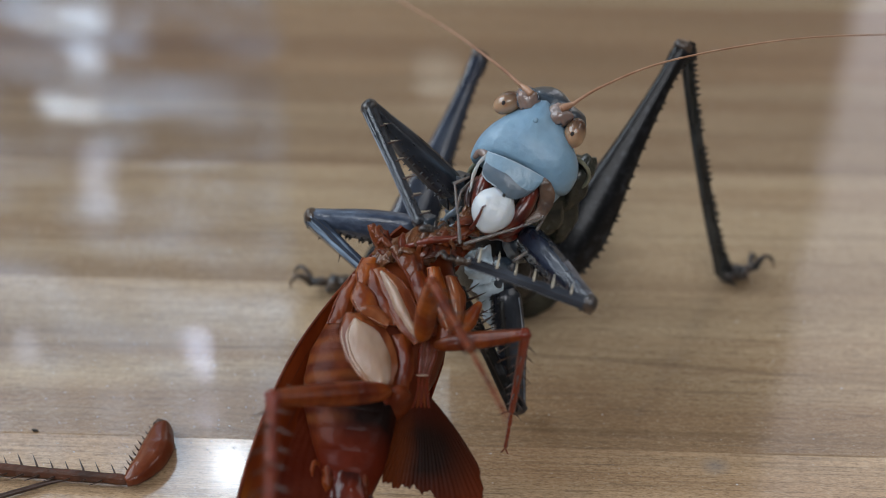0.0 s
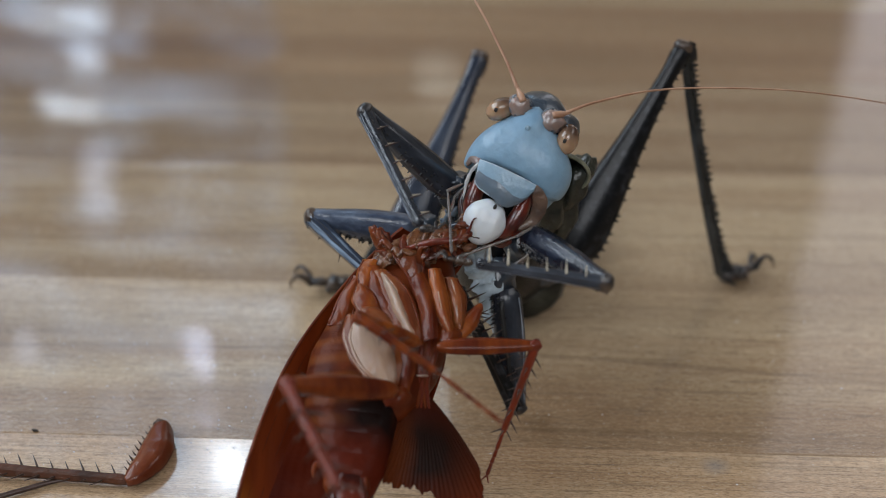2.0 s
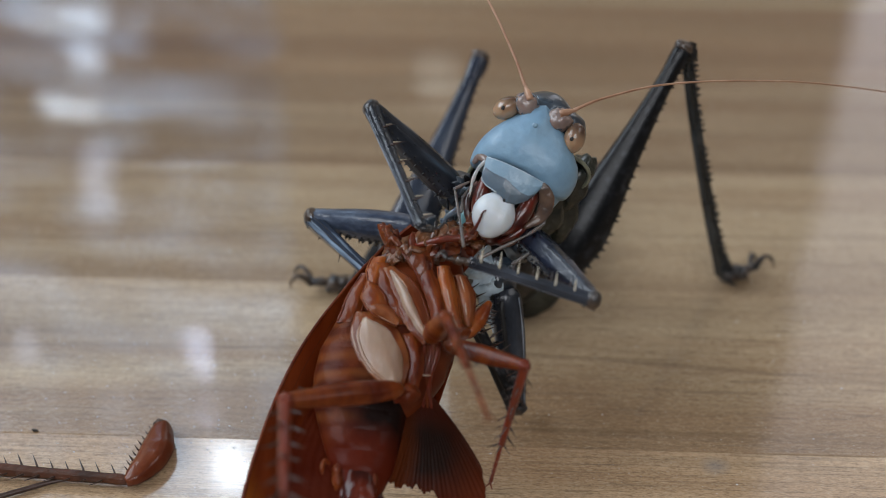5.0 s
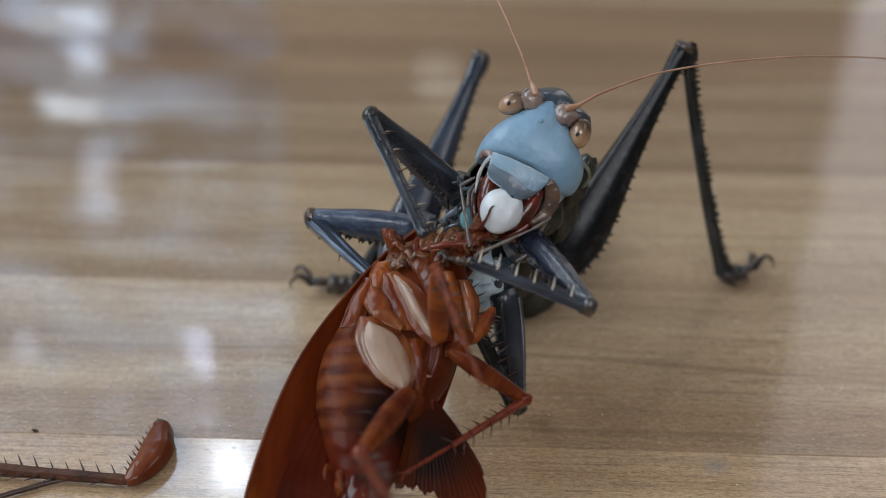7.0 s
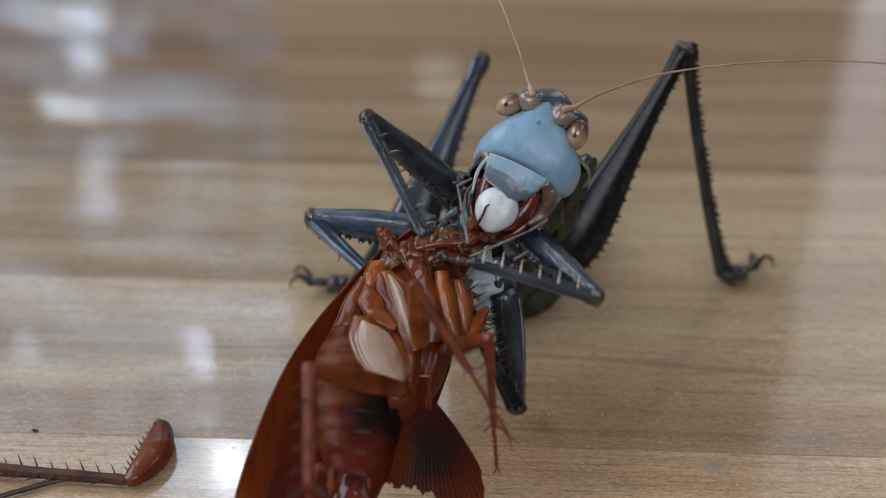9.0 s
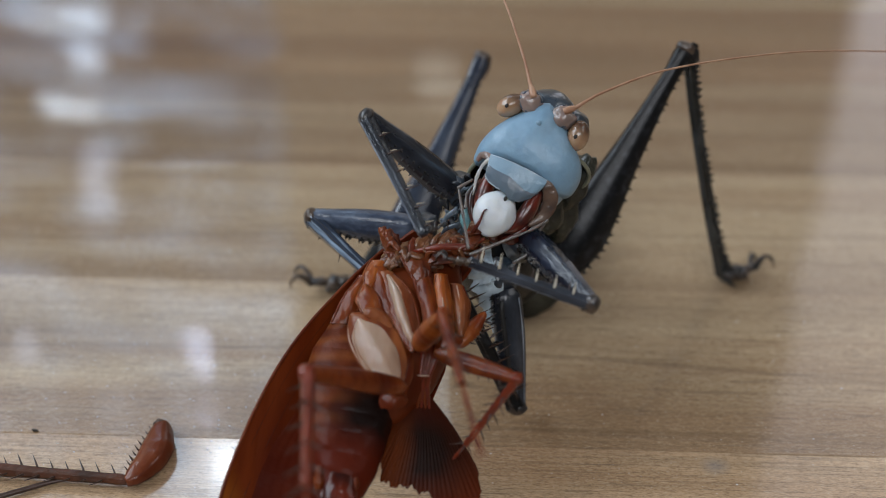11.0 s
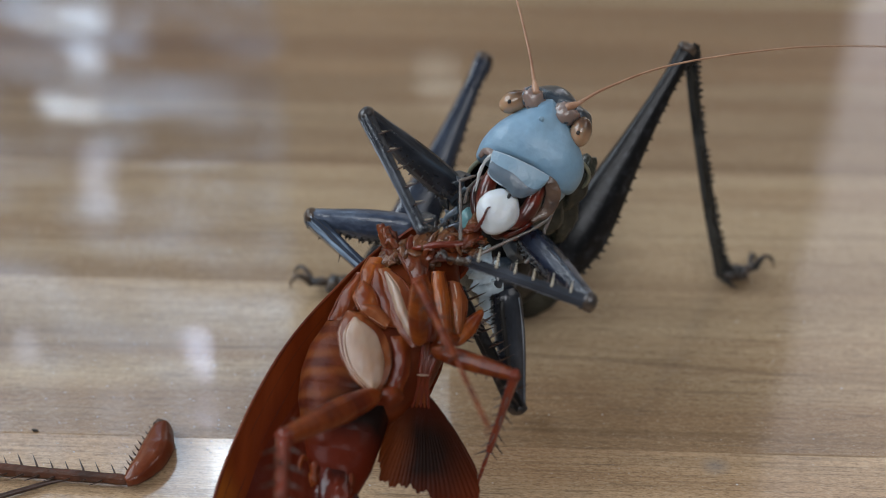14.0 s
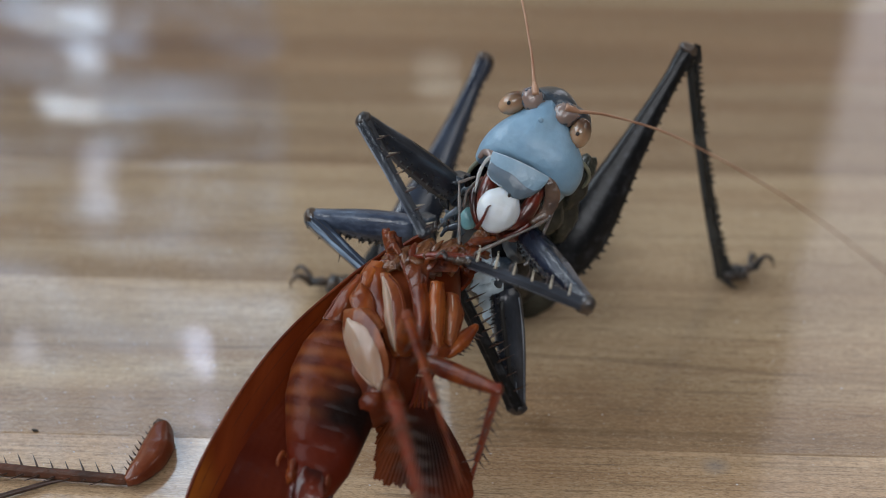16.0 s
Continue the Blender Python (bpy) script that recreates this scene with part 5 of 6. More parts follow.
# the root of the spread hind wing, pleated red
for i in range(5):
    x = 0.1 + 0.30 * i
    bm = tube(bmesh.new(), [(0.2 + 0.75 * x, 2.7, 1.7, 0.2, 0.2), (0.1 + 0.75 * x, 1.5, 1.5, 0.22, 0.26), (0.5 * x, 0.3, 1.0, 0.22, 0.26), (0.45 * x - 0.1, -0.5, 0.5, 0.2, 0.18), (x - 0.55, -1.9, -0.25, 0.08, 0.06)], k=5, seg=12)
    part("wing_root", rough(bm, 0.05, 1.5, i), (REDLEG, DEEP)[i % 2], hind_wing, "wet red fold at the root of the wing")
# Highlight on the wing root, painted as a pale blob
part("wing_root_glint", blob(bmesh.new(), (0.25, 0.05, 1.28), (0.40, 0.09, 0.08), dent=0.4, freq=1.3, u=14, v=8), RIM_AND_GLINT, hind_wing, "pale speck painted as a wet highlight")
# the chewed head end
for i in range(20):
    x = random.uniform(-1.3, 5.4)
    y = random.uniform(5.9, 7.9) + 0.12 * x
    r = random.uniform(0.5, 1.05)
    mat = (GREYBROWN, NECK, GREYBROWN)[i % 3]
    part("torn_tissue", rough(blob(bmesh.new(), (0, 0, 0), (r * 1.2, r * random.uniform(0.5, 0.9), r * 0.28), dent=0.45, freq=0.8, u=22, v=14), 0.03, 1.4, i), mat, roach, "wet torn brown tissue",
         at=mm_pose(x, y, -0.35 + 0.24 * x + random.uniform(-0.2, 0.4), random.uniform(-40, 40), random.uniform(-40, 40), random.uniform(0, 180)))
for i in range(9):
    a, h, w = random.uniform(0, 360), random.uniform(0.7, 1.5), random.uniform(0.10, 0.2)
    bm = tube(bmesh.new(), [(0, 0, -0.2, w, w), (0.35 * h, 0.15 * h, 0.25, w * 1.3, w * 0.6), (0.75 * h, -0.1 * h, 0.35, w * 1.1, w * 0.5), (h, 0.2 * h, 0.05, w * 0.5, w * 0.4)], k=4, seg=10)
    x = random.uniform(-1.6, 4.8)
    part("torn_fold", rough(bm, 0.03, 1.5, i), (GREYBROWN, NECK, GREYBROWN)[i % 3], roach, "curled wet strip of torn skin", at=mm_pose(x, random.uniform(5.8, 7.6) + 0.12 * x, 0.0 + 0.24 * x, 0, 0, a))
for i in range(5):
    part("torn_shred", tube(bmesh.new(), [(0.2 + i, 6.2, -0.3, 0.2, 0.12), (0.5 + i * 1.05, 7.0, 0.0, 0.24, 0.14), (0.9 + i * 1.05, 7.9, 0.2 + 0.1 * i, 0.2, 0.1), (1.3 + i, 8.6, 0.1, 0.05, 0.05)], k=3, seg=8) if i % 2 else blob(bmesh.new(), (0.6 + i, 7.2, 0.0), (0.6, 0.9, 0.25), dent=0.45, freq=0.8), (DEEP, GREYBROWN)[i % 2], roach)
# front leg pulled across to the mouth
part("front_tibia", tube(bmesh.new(), [(0.6, 6.9, 0.2, 0.16, 0.16), (2.4, 7.0, 0.9, 0.26, 0.24), (4.2, 7.1, 1.2, 0.24, 0.22), (5.4, 7.7, 1.3, 0.12, 0.12)], k=4, seg=10), REDLEG, roach, "thin red-brown leg drawn to the mouth")


def roach_leg(where, a, lf, lt, ltar, wf, mats, foot_turn, spiny=8):
    """Femur, tibia and tarsus of a kicking leg, each along its own x."""
    f = part(where + "_femur", segment(lf, [(0, wf * 0.4, wf * 0.35), (0.1, wf * 0.8, wf * 0.6), (0.4, wf, wf * 0.72), (0.75, wf * 0.82, wf * 0.6), (0.95, wf * 0.6, wf * 0.5), (1, wf * 0.3, wf * 0.3)], ridge=0.04), mats[0], roach, "glossy orange-brown kicking leg", at=aim(a, a + V(1, 0, 0)))
    for i in range(5):
        part("spine", SPINE_TINY, None, f, at=mm_pose(lf * (0.3 + 0.13 * i), -wf * 0.75, 0, 100, 0, 25))
    part("knee", rough(blob(bmesh.new(), (lf * 0.985, 0, 0), (wf * 0.72, wf * 0.66, wf * 0.6), dent=0.35, freq=0.8), 0.05, 2.0), mats[1], f, "knuckled red-brown knee")
    t = part(where + "_tibia", segment(lt, [(0, 0.2, 0.2), (0.05, wf * 0.5, wf * 0.48), (0.5, wf * 0.4, wf * 0.4), (0.95, wf * 0.34, wf * 0.34), (1, 0.12, 0.12)], ridge=0.05), mats[1], roach, "spiny red-brown shin")
    for i in range(spiny):
        x = lt * (0.12 + 0.86 * i / (spiny - 1))
        for ang in (80, -80, 10)[: 2 + i % 2]:
            part("spine", SPINE_DARK, None, t, at=mm_pose(x, 0, 0) @ pose(0, 0, 0, ang + random.uniform(-12, 12), 0, 0) @ mm_pose(0, 0, wf * 0.3) @ pose(0, 0, 0, 0, 32, 0) @ Matrix.Scale(random.uniform(0.75, 1.15) * (1.4 if where == "hind" else 0.9), 4))
    bm = bmesh.new()
    x = 0.0
    for i, s in enumerate((0.42, 0.16, 0.14, 0.28)):
        tube(bm, [(x * ltar, 0, 0, 0.10, 0.10), ((x + s * 0.8) * ltar, 0, 0, 0.15, 0.14), ((x + s) * ltar, 0, 0, 0.08, 0.08)], k=3, seg=8)
        x += s
    for y in (-1, 1):
        tube(bm, [(ltar, 0, 0, 0.07, 0.07), (ltar * 1.1, y * 0.2, 0.1, 0.05, 0.05), (ltar * 1.18, y * 0.3, -0.1, 0.01, 0.01)], k=3, seg=6)
    part(where + "_tarsus", bm, mats[1], t, "thin jointed foot with claws", at=mm_pose(lt, 0, 0) @ pose(0, 0, 0, 0, foot_turn, 0))
    return f, t


HIND_A, MID_A, OTHER_A = V(-0.45, -3.9, 0.8), V(2.7, -0.6, 0.4), V(1.95, -0.2, 1.0)
hind_leg = roach_leg("hind", HIND_A, 8.6, 9.2, 4.5, 0.82, (AMBER, REDLEG), 0, 6)
mid_leg = roach_leg("middle", MID_A, 6.6, 6.5, 3.6, 0.62, (AMBER, REDLEG), 8, 8)
other_leg = roach_leg("middle", OTHER_A, 5.6, 6.3, 4.7, 0.72, (ORANGE, AMBER), 6, 6)

# ---- small things on the boards ----
lost = thing("torn_leg", mm_pose(-22.7, -29.2, 0), "torn-off glossy brown cockroach leg lying on the wood", "insect leg")
LK, LT_, LF = V(0, 0, 0.65), V(-13.6, 1.3, 0.85), V(1.55, 5.55, 0.95)
L = (LF - LK).length
rows = [(-0.2, 0.05, 0, 0.35, 0.35), (0.08 * L, -0.30, 0, 0.80, 0.60), (0.3 * L, -0.72, 0, 1.12, 0.8), (0.55 * L, -0.72, 0, 1.24, 0.86), (0.8 * L, -0.35, 0, 0.92, 0.72), (0.95 * L, -0.1, 0, 0.62, 0.55), (L, 0, 0, 0.3, 0.3)]
f = part("femur", rough(tube(bmesh.new(), rows, k=6, seg=24, ridge=0.03, ridges=6), 0.05, 0.9), DRY_THIGH, lost, "rounded glossy brown thigh", at=aim(LK, LF))
part("knob", blob(bmesh.new(), ((LF - LK).length * 0.95, 0.05, 0.05), (0.42, 0.55, 0.5), dent=0.3), DARK_SPINE, f, "dark worn joint")
for i in range(9):
    part("spine", SPINE_TINY, None, f, at=mm_pose(0.6 + 0.5 * i, 0.18 + 0.25 * math.sin(0.3 + i / 3.2), 0.35, -62, 0, -20) @ Matrix.Scale(0.9 + 0.1 * (i % 3), 4))
t = part("tibia", segment((LT_ - LK).length, [(0, 0.3, 0.3), (0.04, 0.42, 0.4), (0.12, 0.36, 0.36), (0.3, 0.44, 0.4), (0.45, 0.40, 0.38), (0.7, 0.5, 0.45), (1, 0.5, 0.45)], ridge=0.09), DRY_SHIN, lost, "straight spiny shin", at=aim(LK, LT_))
for i in range(11):
    for y in (-1, 1):
        part("spine", SPINE_DARK, None, t, at=mm_pose(1.4 + 1.15 * i + 0.4 * y, y * 0.35, 0.1, -y * 68, 0, 0) @ pose(0, 0, 0, 0, 25, 0) @ Matrix.Scale(random.uniform(0.6, 1.25), 4))
part("tarsus", tube(bmesh.new(), [(-4.3, 0.2, 0.45, 0.08, 0.1), (-5.4, 0.1, 0.4, 0.16, 0.16), (-7.5, -0.7, 0.35, 0.2, 0.2), (-12.5, -2.8, 0.3, 0.2, 0.18)], k=4, seg=8), DARK_SPINE, lost, "thin dark foot")
bm = bmesh.new()
for i in range(210):
    x, y = (random.uniform(-33, -9), random.uniform(-26, -12)) if i < 130 else (random.uniform(-30, 32), random.uniform(-32, 6))
    r = random.uniform(0.025, 0.065)
    blob(bm, (x, y, r * 0.5), (r * random.uniform(0.8, 1.8), r, r * 0.6), dent=0.3, u=6, v=4)
specks = new("dust", mesh_of("dust", bm, DUST))
tagged(specks, "fine white dust specks lying on the varnish", "dust", kind="stuff")
crumb = new("crumb", mesh_of("crumb", blob(bmesh.new(), (0, 0, 0.12), (0.26, 0.12, 0.12), dent=0.5, freq=1.2, u=10, v=8), CRUMB))
crumb.matrix_basis = mm_pose(-31.0, -23.6, 0, 0, 0, -15)
tagged(crumb, "tiny black crumb lying on the wood", "crumb")

# ---- movement ----
ROACH_SWING = [(0, 0, 0, 0), (0.5, 0, -0.16, -0.31), (1, 0, 0.12, 0), (1.5, -0.3, -0.21, -0.34), (2, 0, 0.07, -0.13), (2.5, 0, 0.25, -0.3), (3, 0, 0.44, -0.16), (3.5, 0, 0.48, -0.09), (4.2, 0, 0.45, 0.08), (6.3, -0.5, 1.15, -0.1), (7, -0.5, 0.93, -0.3), (7.5, -0.6, 0.87, -0.19), (8, -0.8, 0.95, -0.3), (8.5, -0.9, 0.65, -0.24), (9.2, -1.2, 0.52, -0.2), (10.2, -3.0, 0.42, -0.15), (11.3, -4.6, 0.32, -0.1), (12, -4.8, 0.21, 0), (12.5, -4.7, 0.44, -0.04), (13, -4.6, 0.23, 0.03), (13.5, -4.6, 0.25, 0.17), (14, -4.9, 0.18, 0.13), (14.5, -5.7, 0.13, 0.03), (15, -7.8, -0.15, -0.04), (15.5, -8.4, 0.08, -0.07), (16, -11.2, 0, 0)]
HIND_HIP = [(0, 0.7, 0), (0.5, 8.6, 20), (1, 0.9, 0), (1.5, 10.7, 20), (2, 4.4, 0), (2.5, 6.4, 0), (3, 2.3, 0), (3.5, 1, 0), (4.2, 0.5, 0), (6.3, 5.9, 0), (6.5, 5.5, 0), (7, 5.7, 0), (7.5, 7, 0), (8, 5.1, 0), (8.5, 6, 0), (9.2, 6.3, 0), (10.2, 7.1, 10), (11.3, 13.7, 25), (11.5, 14.7, 42), (12, 1.4, 0), (12.5, 4.5, 0), (13, -1.6, 0), (13.5, -2, 0), (14, -1.9, 0), (14.5, 1.6, 0), (15, -0.5, 0), (15.5, -1.6, 0), (16, 15.8, 48)]
MIDDLE_HIP = [(0, 0, 0), (1.5, -5.7, 0), (2, -2.6, 0), (3, -0.5, 0), (4.2, 0.4, 0), (6.3, -4, 0), (6.5, -3.5, 0), (7, 3.2, 0), (7.5, -2.1, 0), (8, -2.8, 0), (9.2, -5.1, 0), (10.2, -4, 0), (11.3, -3.2, 0), (11.5, -3.6, 10), (12, -6.3, 0), (12.5, -4, 0), (13, -4.4, 0), (13.5, 2.2, 0), (14, -0.1, 0), (14.5, 4.6, 0), (15, -1, 0), (15.5, -3.5, 10), (16, -3.3, 25)]
KICK_HL = [
    (0, -0.28, -3.96, 0.75, -7.15, -6.21, 5.40, -6.23, -14.33, 9.63),
    (0.5, 0.50, -3.49, 0.75, -0.75, -4.02, 9.24, 4.73, -11.11, 7.17),
    (1, -0.26, -3.95, 0.75, -7.20, -5.39, 5.62, -6.02, -13.56, 9.67),
    (1.5, 0.69, -3.35, 0.75, -5.21, -2.73, 6.98, -6.13, -9.79, 12.80),
    (2, 0.09, -3.76, 0.75, -6.31, -5.49, 6.22, -2.57, -13.09, 9.81),
    (2.5, 0.29, -3.63, 0.75, -4.15, -4.54, 8.06, -0.70, -12.33, 11.52),
    (3, -0.12, -3.88, 0.75, -7.15, -4.54, 5.66, -6.17, -12.76, 9.67),
    (3.5, -0.25, -3.95, 0.75, -7.02, -4.88, 5.96, -6.22, -13.20, 9.81),
    (4, -0.28, -3.97, 0.75, -7.09, -6.78, 5.19, -6.27, -14.72, 9.78),
    (4.2, -0.30, -3.97, 0.75, -4.55, -8.95, 6.34, -2.92, -14.93, 13.13),
    (5.2, -0.04, -3.83, 0.75, -7.38, -5.49, 4.90, -6.34, -13.48, 9.35),
    (6.3, 0.24, -3.67, 0.75, -5.75, -3.63, 6.92, -2.95, -12.33, 7.98),
    (6.5, 0.20, -3.69, 0.75, -4.70, -6.20, 7.36, -1.76, -13.74, 11.74),
    (7, 0.22, -3.68, 0.75, -2.45, -9.74, 6.24, -0.30, -14.69, 13.69),
    (7.5, 0.35, -3.60, 0.75, -2.08, -3.30, 9.00, 2.18, -11.09, 6.58),
    (8, 0.16, -3.71, 0.75, -2.06, -4.96, 8.96, 1.28, -12.90, 12.21),
    (8.5, 0.25, -3.66, 0.75, -4.88, -3.25, 7.64, -2.73, -11.54, 10.99),
    (9, 0.27, -3.65, 0.75, -5.16, -4.96, 7.29, -4.22, -13.40, 10.84),
    (9.2, 0.28, -3.64, 0.75, -4.99, -5.19, 7.37, -4.00, -13.55, 11.09),
    (10.2, 0.36, -3.59, 0.75, -3.54, -5.56, 8.16, -1.83, -13.74, 12.00),
    (11.3, 0.96, -3.13, 0.75, -4.85, -5.08, 6.78, -3.64, -13.46, 10.38),
    (11.5, 1.05, -3.06, 0.75, -0.20, -7.69, 7.89, 3.79, -14.13, 13.10),
    (12, -0.21, -3.93, 0.75, -4.81, -8.18, 6.64, -2.97, -15.70, 11.62),
    (12.5, 0.10, -3.75, 0.75, -5.17, -4.83, 7.46, -3.76, -12.75, 11.93),
    (13, -0.52, -4.08, 0.75, -4.36, -9.54, 6.17, -2.62, -14.98, 13.38),
    (13.5, -0.56, -4.10, 0.75, -4.42, -9.88, 5.81, -2.58, -16.74, 11.67),
    (14, -0.55, -4.09, 0.75, -5.40, -9.19, 5.69, -3.91, -16.63, 10.90),
    (14.5, -0.19, -3.92, 0.75, -5.04, -7.42, 6.92, -3.43, -14.54, 12.52),
    (15, -0.40, -4.03, 0.75, -4.39, -9.79, 5.73, -2.32, -16.80, 11.32),
    (15.5, -0.52, -4.08, 0.75, -6.36, -6.93, 6.38, -4.24, -14.67, 10.88),
    (16, 1.14, -2.97, 0.75, 2.54, -6.98, 8.23, 5.51, -13.59, 13.90)]
KICK_MR = [
    (0, 2.70, -0.60, 0.40, 8.48, -1.19, 3.53, 7.40, -6.18, -5.07),
    (0.5, 2.70, -0.60, 0.40, 8.54, -0.49, 3.47, 8.89, -5.61, -5.12),
    (1, 2.70, -0.60, 0.40, 8.99, -0.35, 2.39, 7.90, -6.71, -5.25),
    (1.5, 2.70, -0.60, 0.40, 7.78, 0.22, 4.54, 8.56, -6.52, -2.82),
    (2, 2.70, -0.60, 0.40, 9.30, -0.46, 0.37, 6.10, -7.53, -5.93),
    (2.5, 2.70, -0.60, 0.40, 8.26, -1.87, 3.72, 6.43, -8.58, -3.46),
    (3, 2.70, -0.60, 0.40, 7.00, -1.65, 5.30, 6.11, -8.59, -1.84),
    (3.5, 2.70, -0.60, 0.40, 7.24, -2.43, 4.82, 5.87, -9.54, -2.07),
    (4, 2.70, -0.60, 0.40, 7.97, -3.30, 3.31, 6.06, -9.11, -4.60),
    (4.2, 2.70, -0.60, 0.40, 8.06, -3.46, 2.99, 6.28, -8.99, -5.15),
    (5.2, 2.70, -0.60, 0.40, 7.64, -3.46, 3.72, 5.34, -8.68, -4.50),
    (6.3, 2.70, -0.60, 0.40, 7.57, -4.65, 2.26, 0.70, -9.07, -3.51),
    (6.5, 2.70, -0.60, 0.40, 6.73, -3.29, 4.88, 4.52, -6.83, -4.21),
    (7, 2.70, -0.60, 0.40, 7.97, -2.83, -2.88, 0.25, -8.68, -0.41),
    (7.5, 2.70, -0.60, 0.40, 5.63, -3.02, 5.79, 3.97, -8.13, -2.64),
    (8, 2.70, -0.60, 0.40, 8.04, -2.11, -3.17, 0.97, -8.86, -1.07),
    (8.5, 2.70, -0.60, 0.40, 5.98, -2.61, 5.76, 7.24, -7.46, -2.90),
    (9, 2.70, -0.60, 0.40, 5.56, -2.24, 6.12, 6.40, -8.16, -1.90),
    (9.2, 2.70, -0.60, 0.40, 7.82, -2.67, 4.02, 5.95, -9.01, -3.48),
    (10.2, 2.70, -0.60, 0.40, 7.95, -2.80, 3.74, 4.75, -8.34, -3.95),
    (11.3, 2.70, -0.60, 0.40, 8.07, -3.25, 3.17, 3.17, -7.66, -4.34),
    (11.5, 2.70, -0.60, 0.40, 8.09, -2.99, 3.36, 4.78, -8.16, -4.53),
    (12, 2.70, -0.60, 0.40, 8.65, -0.50, -2.46, 6.57, -6.73, -10.01),
    (12.5, 2.70, -0.60, 0.40, 6.77, -2.21, 5.34, 6.86, -8.77, -2.21),
    (13, 2.70, -0.60, 0.40, 8.13, -2.82, 3.42, 5.17, -8.37, -4.35),
    (13.5, 2.70, -0.60, 0.40, 7.83, -2.29, 4.19, 6.51, -8.68, -3.39),
    (14, 2.70, -0.60, 0.40, 8.13, -3.08, 3.21, 6.21, -8.32, -5.09),
    (14.5, 2.70, -0.60, 0.40, 8.42, -1.19, -2.84, 4.26, -5.82, -10.66),
    (15, 2.70, -0.60, 0.40, 7.92, -1.82, -3.44, 6.30, -6.25, -12.26),
    (15.5, 2.70, -0.60, 0.40, 7.66, -2.71, 4.21, 7.80, -7.56, -4.54),
    (16, 2.70, -0.60, 0.40, 8.00, -2.94, 3.56, 7.04, -7.52, -5.29)]
KICK_ML = [
    (0, 1.75, -0.45, 1.00, 2.53, 1.07, 6.33, 6.65, -8.48, 9.91),
    (0.5, 1.57, -0.54, 1.00, 4.09, -1.46, 5.92, 5.41, -9.21, 13.61),
    (1, 1.39, -0.63, 1.00, 3.64, -1.81, 5.99, 5.83, -9.55, 13.49),
    (1.5, 1.20, -0.71, 1.00, 1.71, -0.15, 6.55, 6.23, -9.20, 10.86),
    (2, 1.50, -0.58, 1.00, -2.13, -0.65, 5.27, 6.51, -7.43, 5.94),
    (2.5, 1.60, -0.53, 1.00, 3.51, -1.22, 6.22, 6.06, -9.79, 12.63),
    (3, 1.70, -0.48, 1.00, 3.32, -1.03, 6.33, 5.71, -9.37, 13.10),
    (3.5, 1.74, -0.46, 1.00, 2.93, -0.39, 6.47, 5.89, -9.05, 12.58),
    (4, 1.77, -0.44, 1.00, 2.81, 0.53, 6.42, 6.21, -9.39, 9.74),
    (4.2, 1.79, -0.43, 1.00, 2.82, 0.47, 6.43, 6.22, -9.45, 9.76),
    (5.2, 1.59, -0.53, 1.00, 2.64, -1.57, 6.40, 4.46, -9.73, 13.56),
    (6.3, 1.37, -0.64, 1.00, 1.60, -0.40, 6.59, 2.01, -10.13, 11.70),
    (6.5, 1.41, -0.62, 1.00, 1.61, 2.72, 5.49, 4.06, -7.79, 7.65),
    (7, 2.05, -0.28, 1.00, 1.84, 2.76, 5.70, 4.40, -6.63, 10.82),
    (7.5, 1.55, -0.55, 1.00, 2.07, -1.05, 6.55, 2.10, -9.07, 14.07),
    (8, 1.48, -0.59, 1.00, 2.52, -0.88, 6.50, 6.96, -8.30, 13.30),
    (8.5, 1.39, -0.63, 1.00, 3.17, -0.84, 6.30, 7.29, -9.07, 12.33),
    (9, 1.30, -0.67, 1.00, 0.95, 1.19, 6.27, 7.03, -7.66, 3.90),
    (9.2, 1.26, -0.69, 1.00, 1.19, 0.59, 6.45, 6.88, -8.69, 8.01),
    (10.2, 1.37, -0.64, 1.00, 3.19, -0.31, 6.28, 5.84, -9.87, 11.03),
    (11.3, 1.44, -0.60, 1.00, 2.96, -0.65, 6.39, 5.93, -10.35, 10.65),
    (11.5, 1.41, -0.62, 1.00, 0.24, 0.61, 6.34, 5.74, -8.88, 5.50),
    (12, 1.14, -0.74, 1.00, 0.49, 0.10, 6.50, 5.10, -9.73, 8.27),
    (12.5, 1.37, -0.64, 1.00, 2.44, -0.79, 6.49, 5.92, -10.12, 11.17),
    (13, 1.33, -0.66, 1.00, 0.48, -0.15, 6.51, 4.69, -9.60, 10.27),
    (13.5, 1.96, -0.33, 1.00, 2.93, 1.91, 6.03, 6.88, -6.42, 0.04),
    (14, 1.74, -0.46, 1.00, 1.64, 1.35, 6.30, 6.56, -8.19, 8.73),
    (14.5, 2.17, -0.20, 1.00, 4.33, 1.00, 6.03, 6.53, -8.69, 10.75),
    (15, 1.66, -0.50, 1.00, -1.52, -1.28, 5.55, 4.95, -10.17, 6.03),
    (15.5, 1.41, -0.62, 1.00, -1.45, -0.17, 5.79, 4.44, -9.40, 4.73),
    (16, 1.43, -0.61, 1.00, 1.86, -0.50, 6.58, 6.91, -10.12, 8.29)]
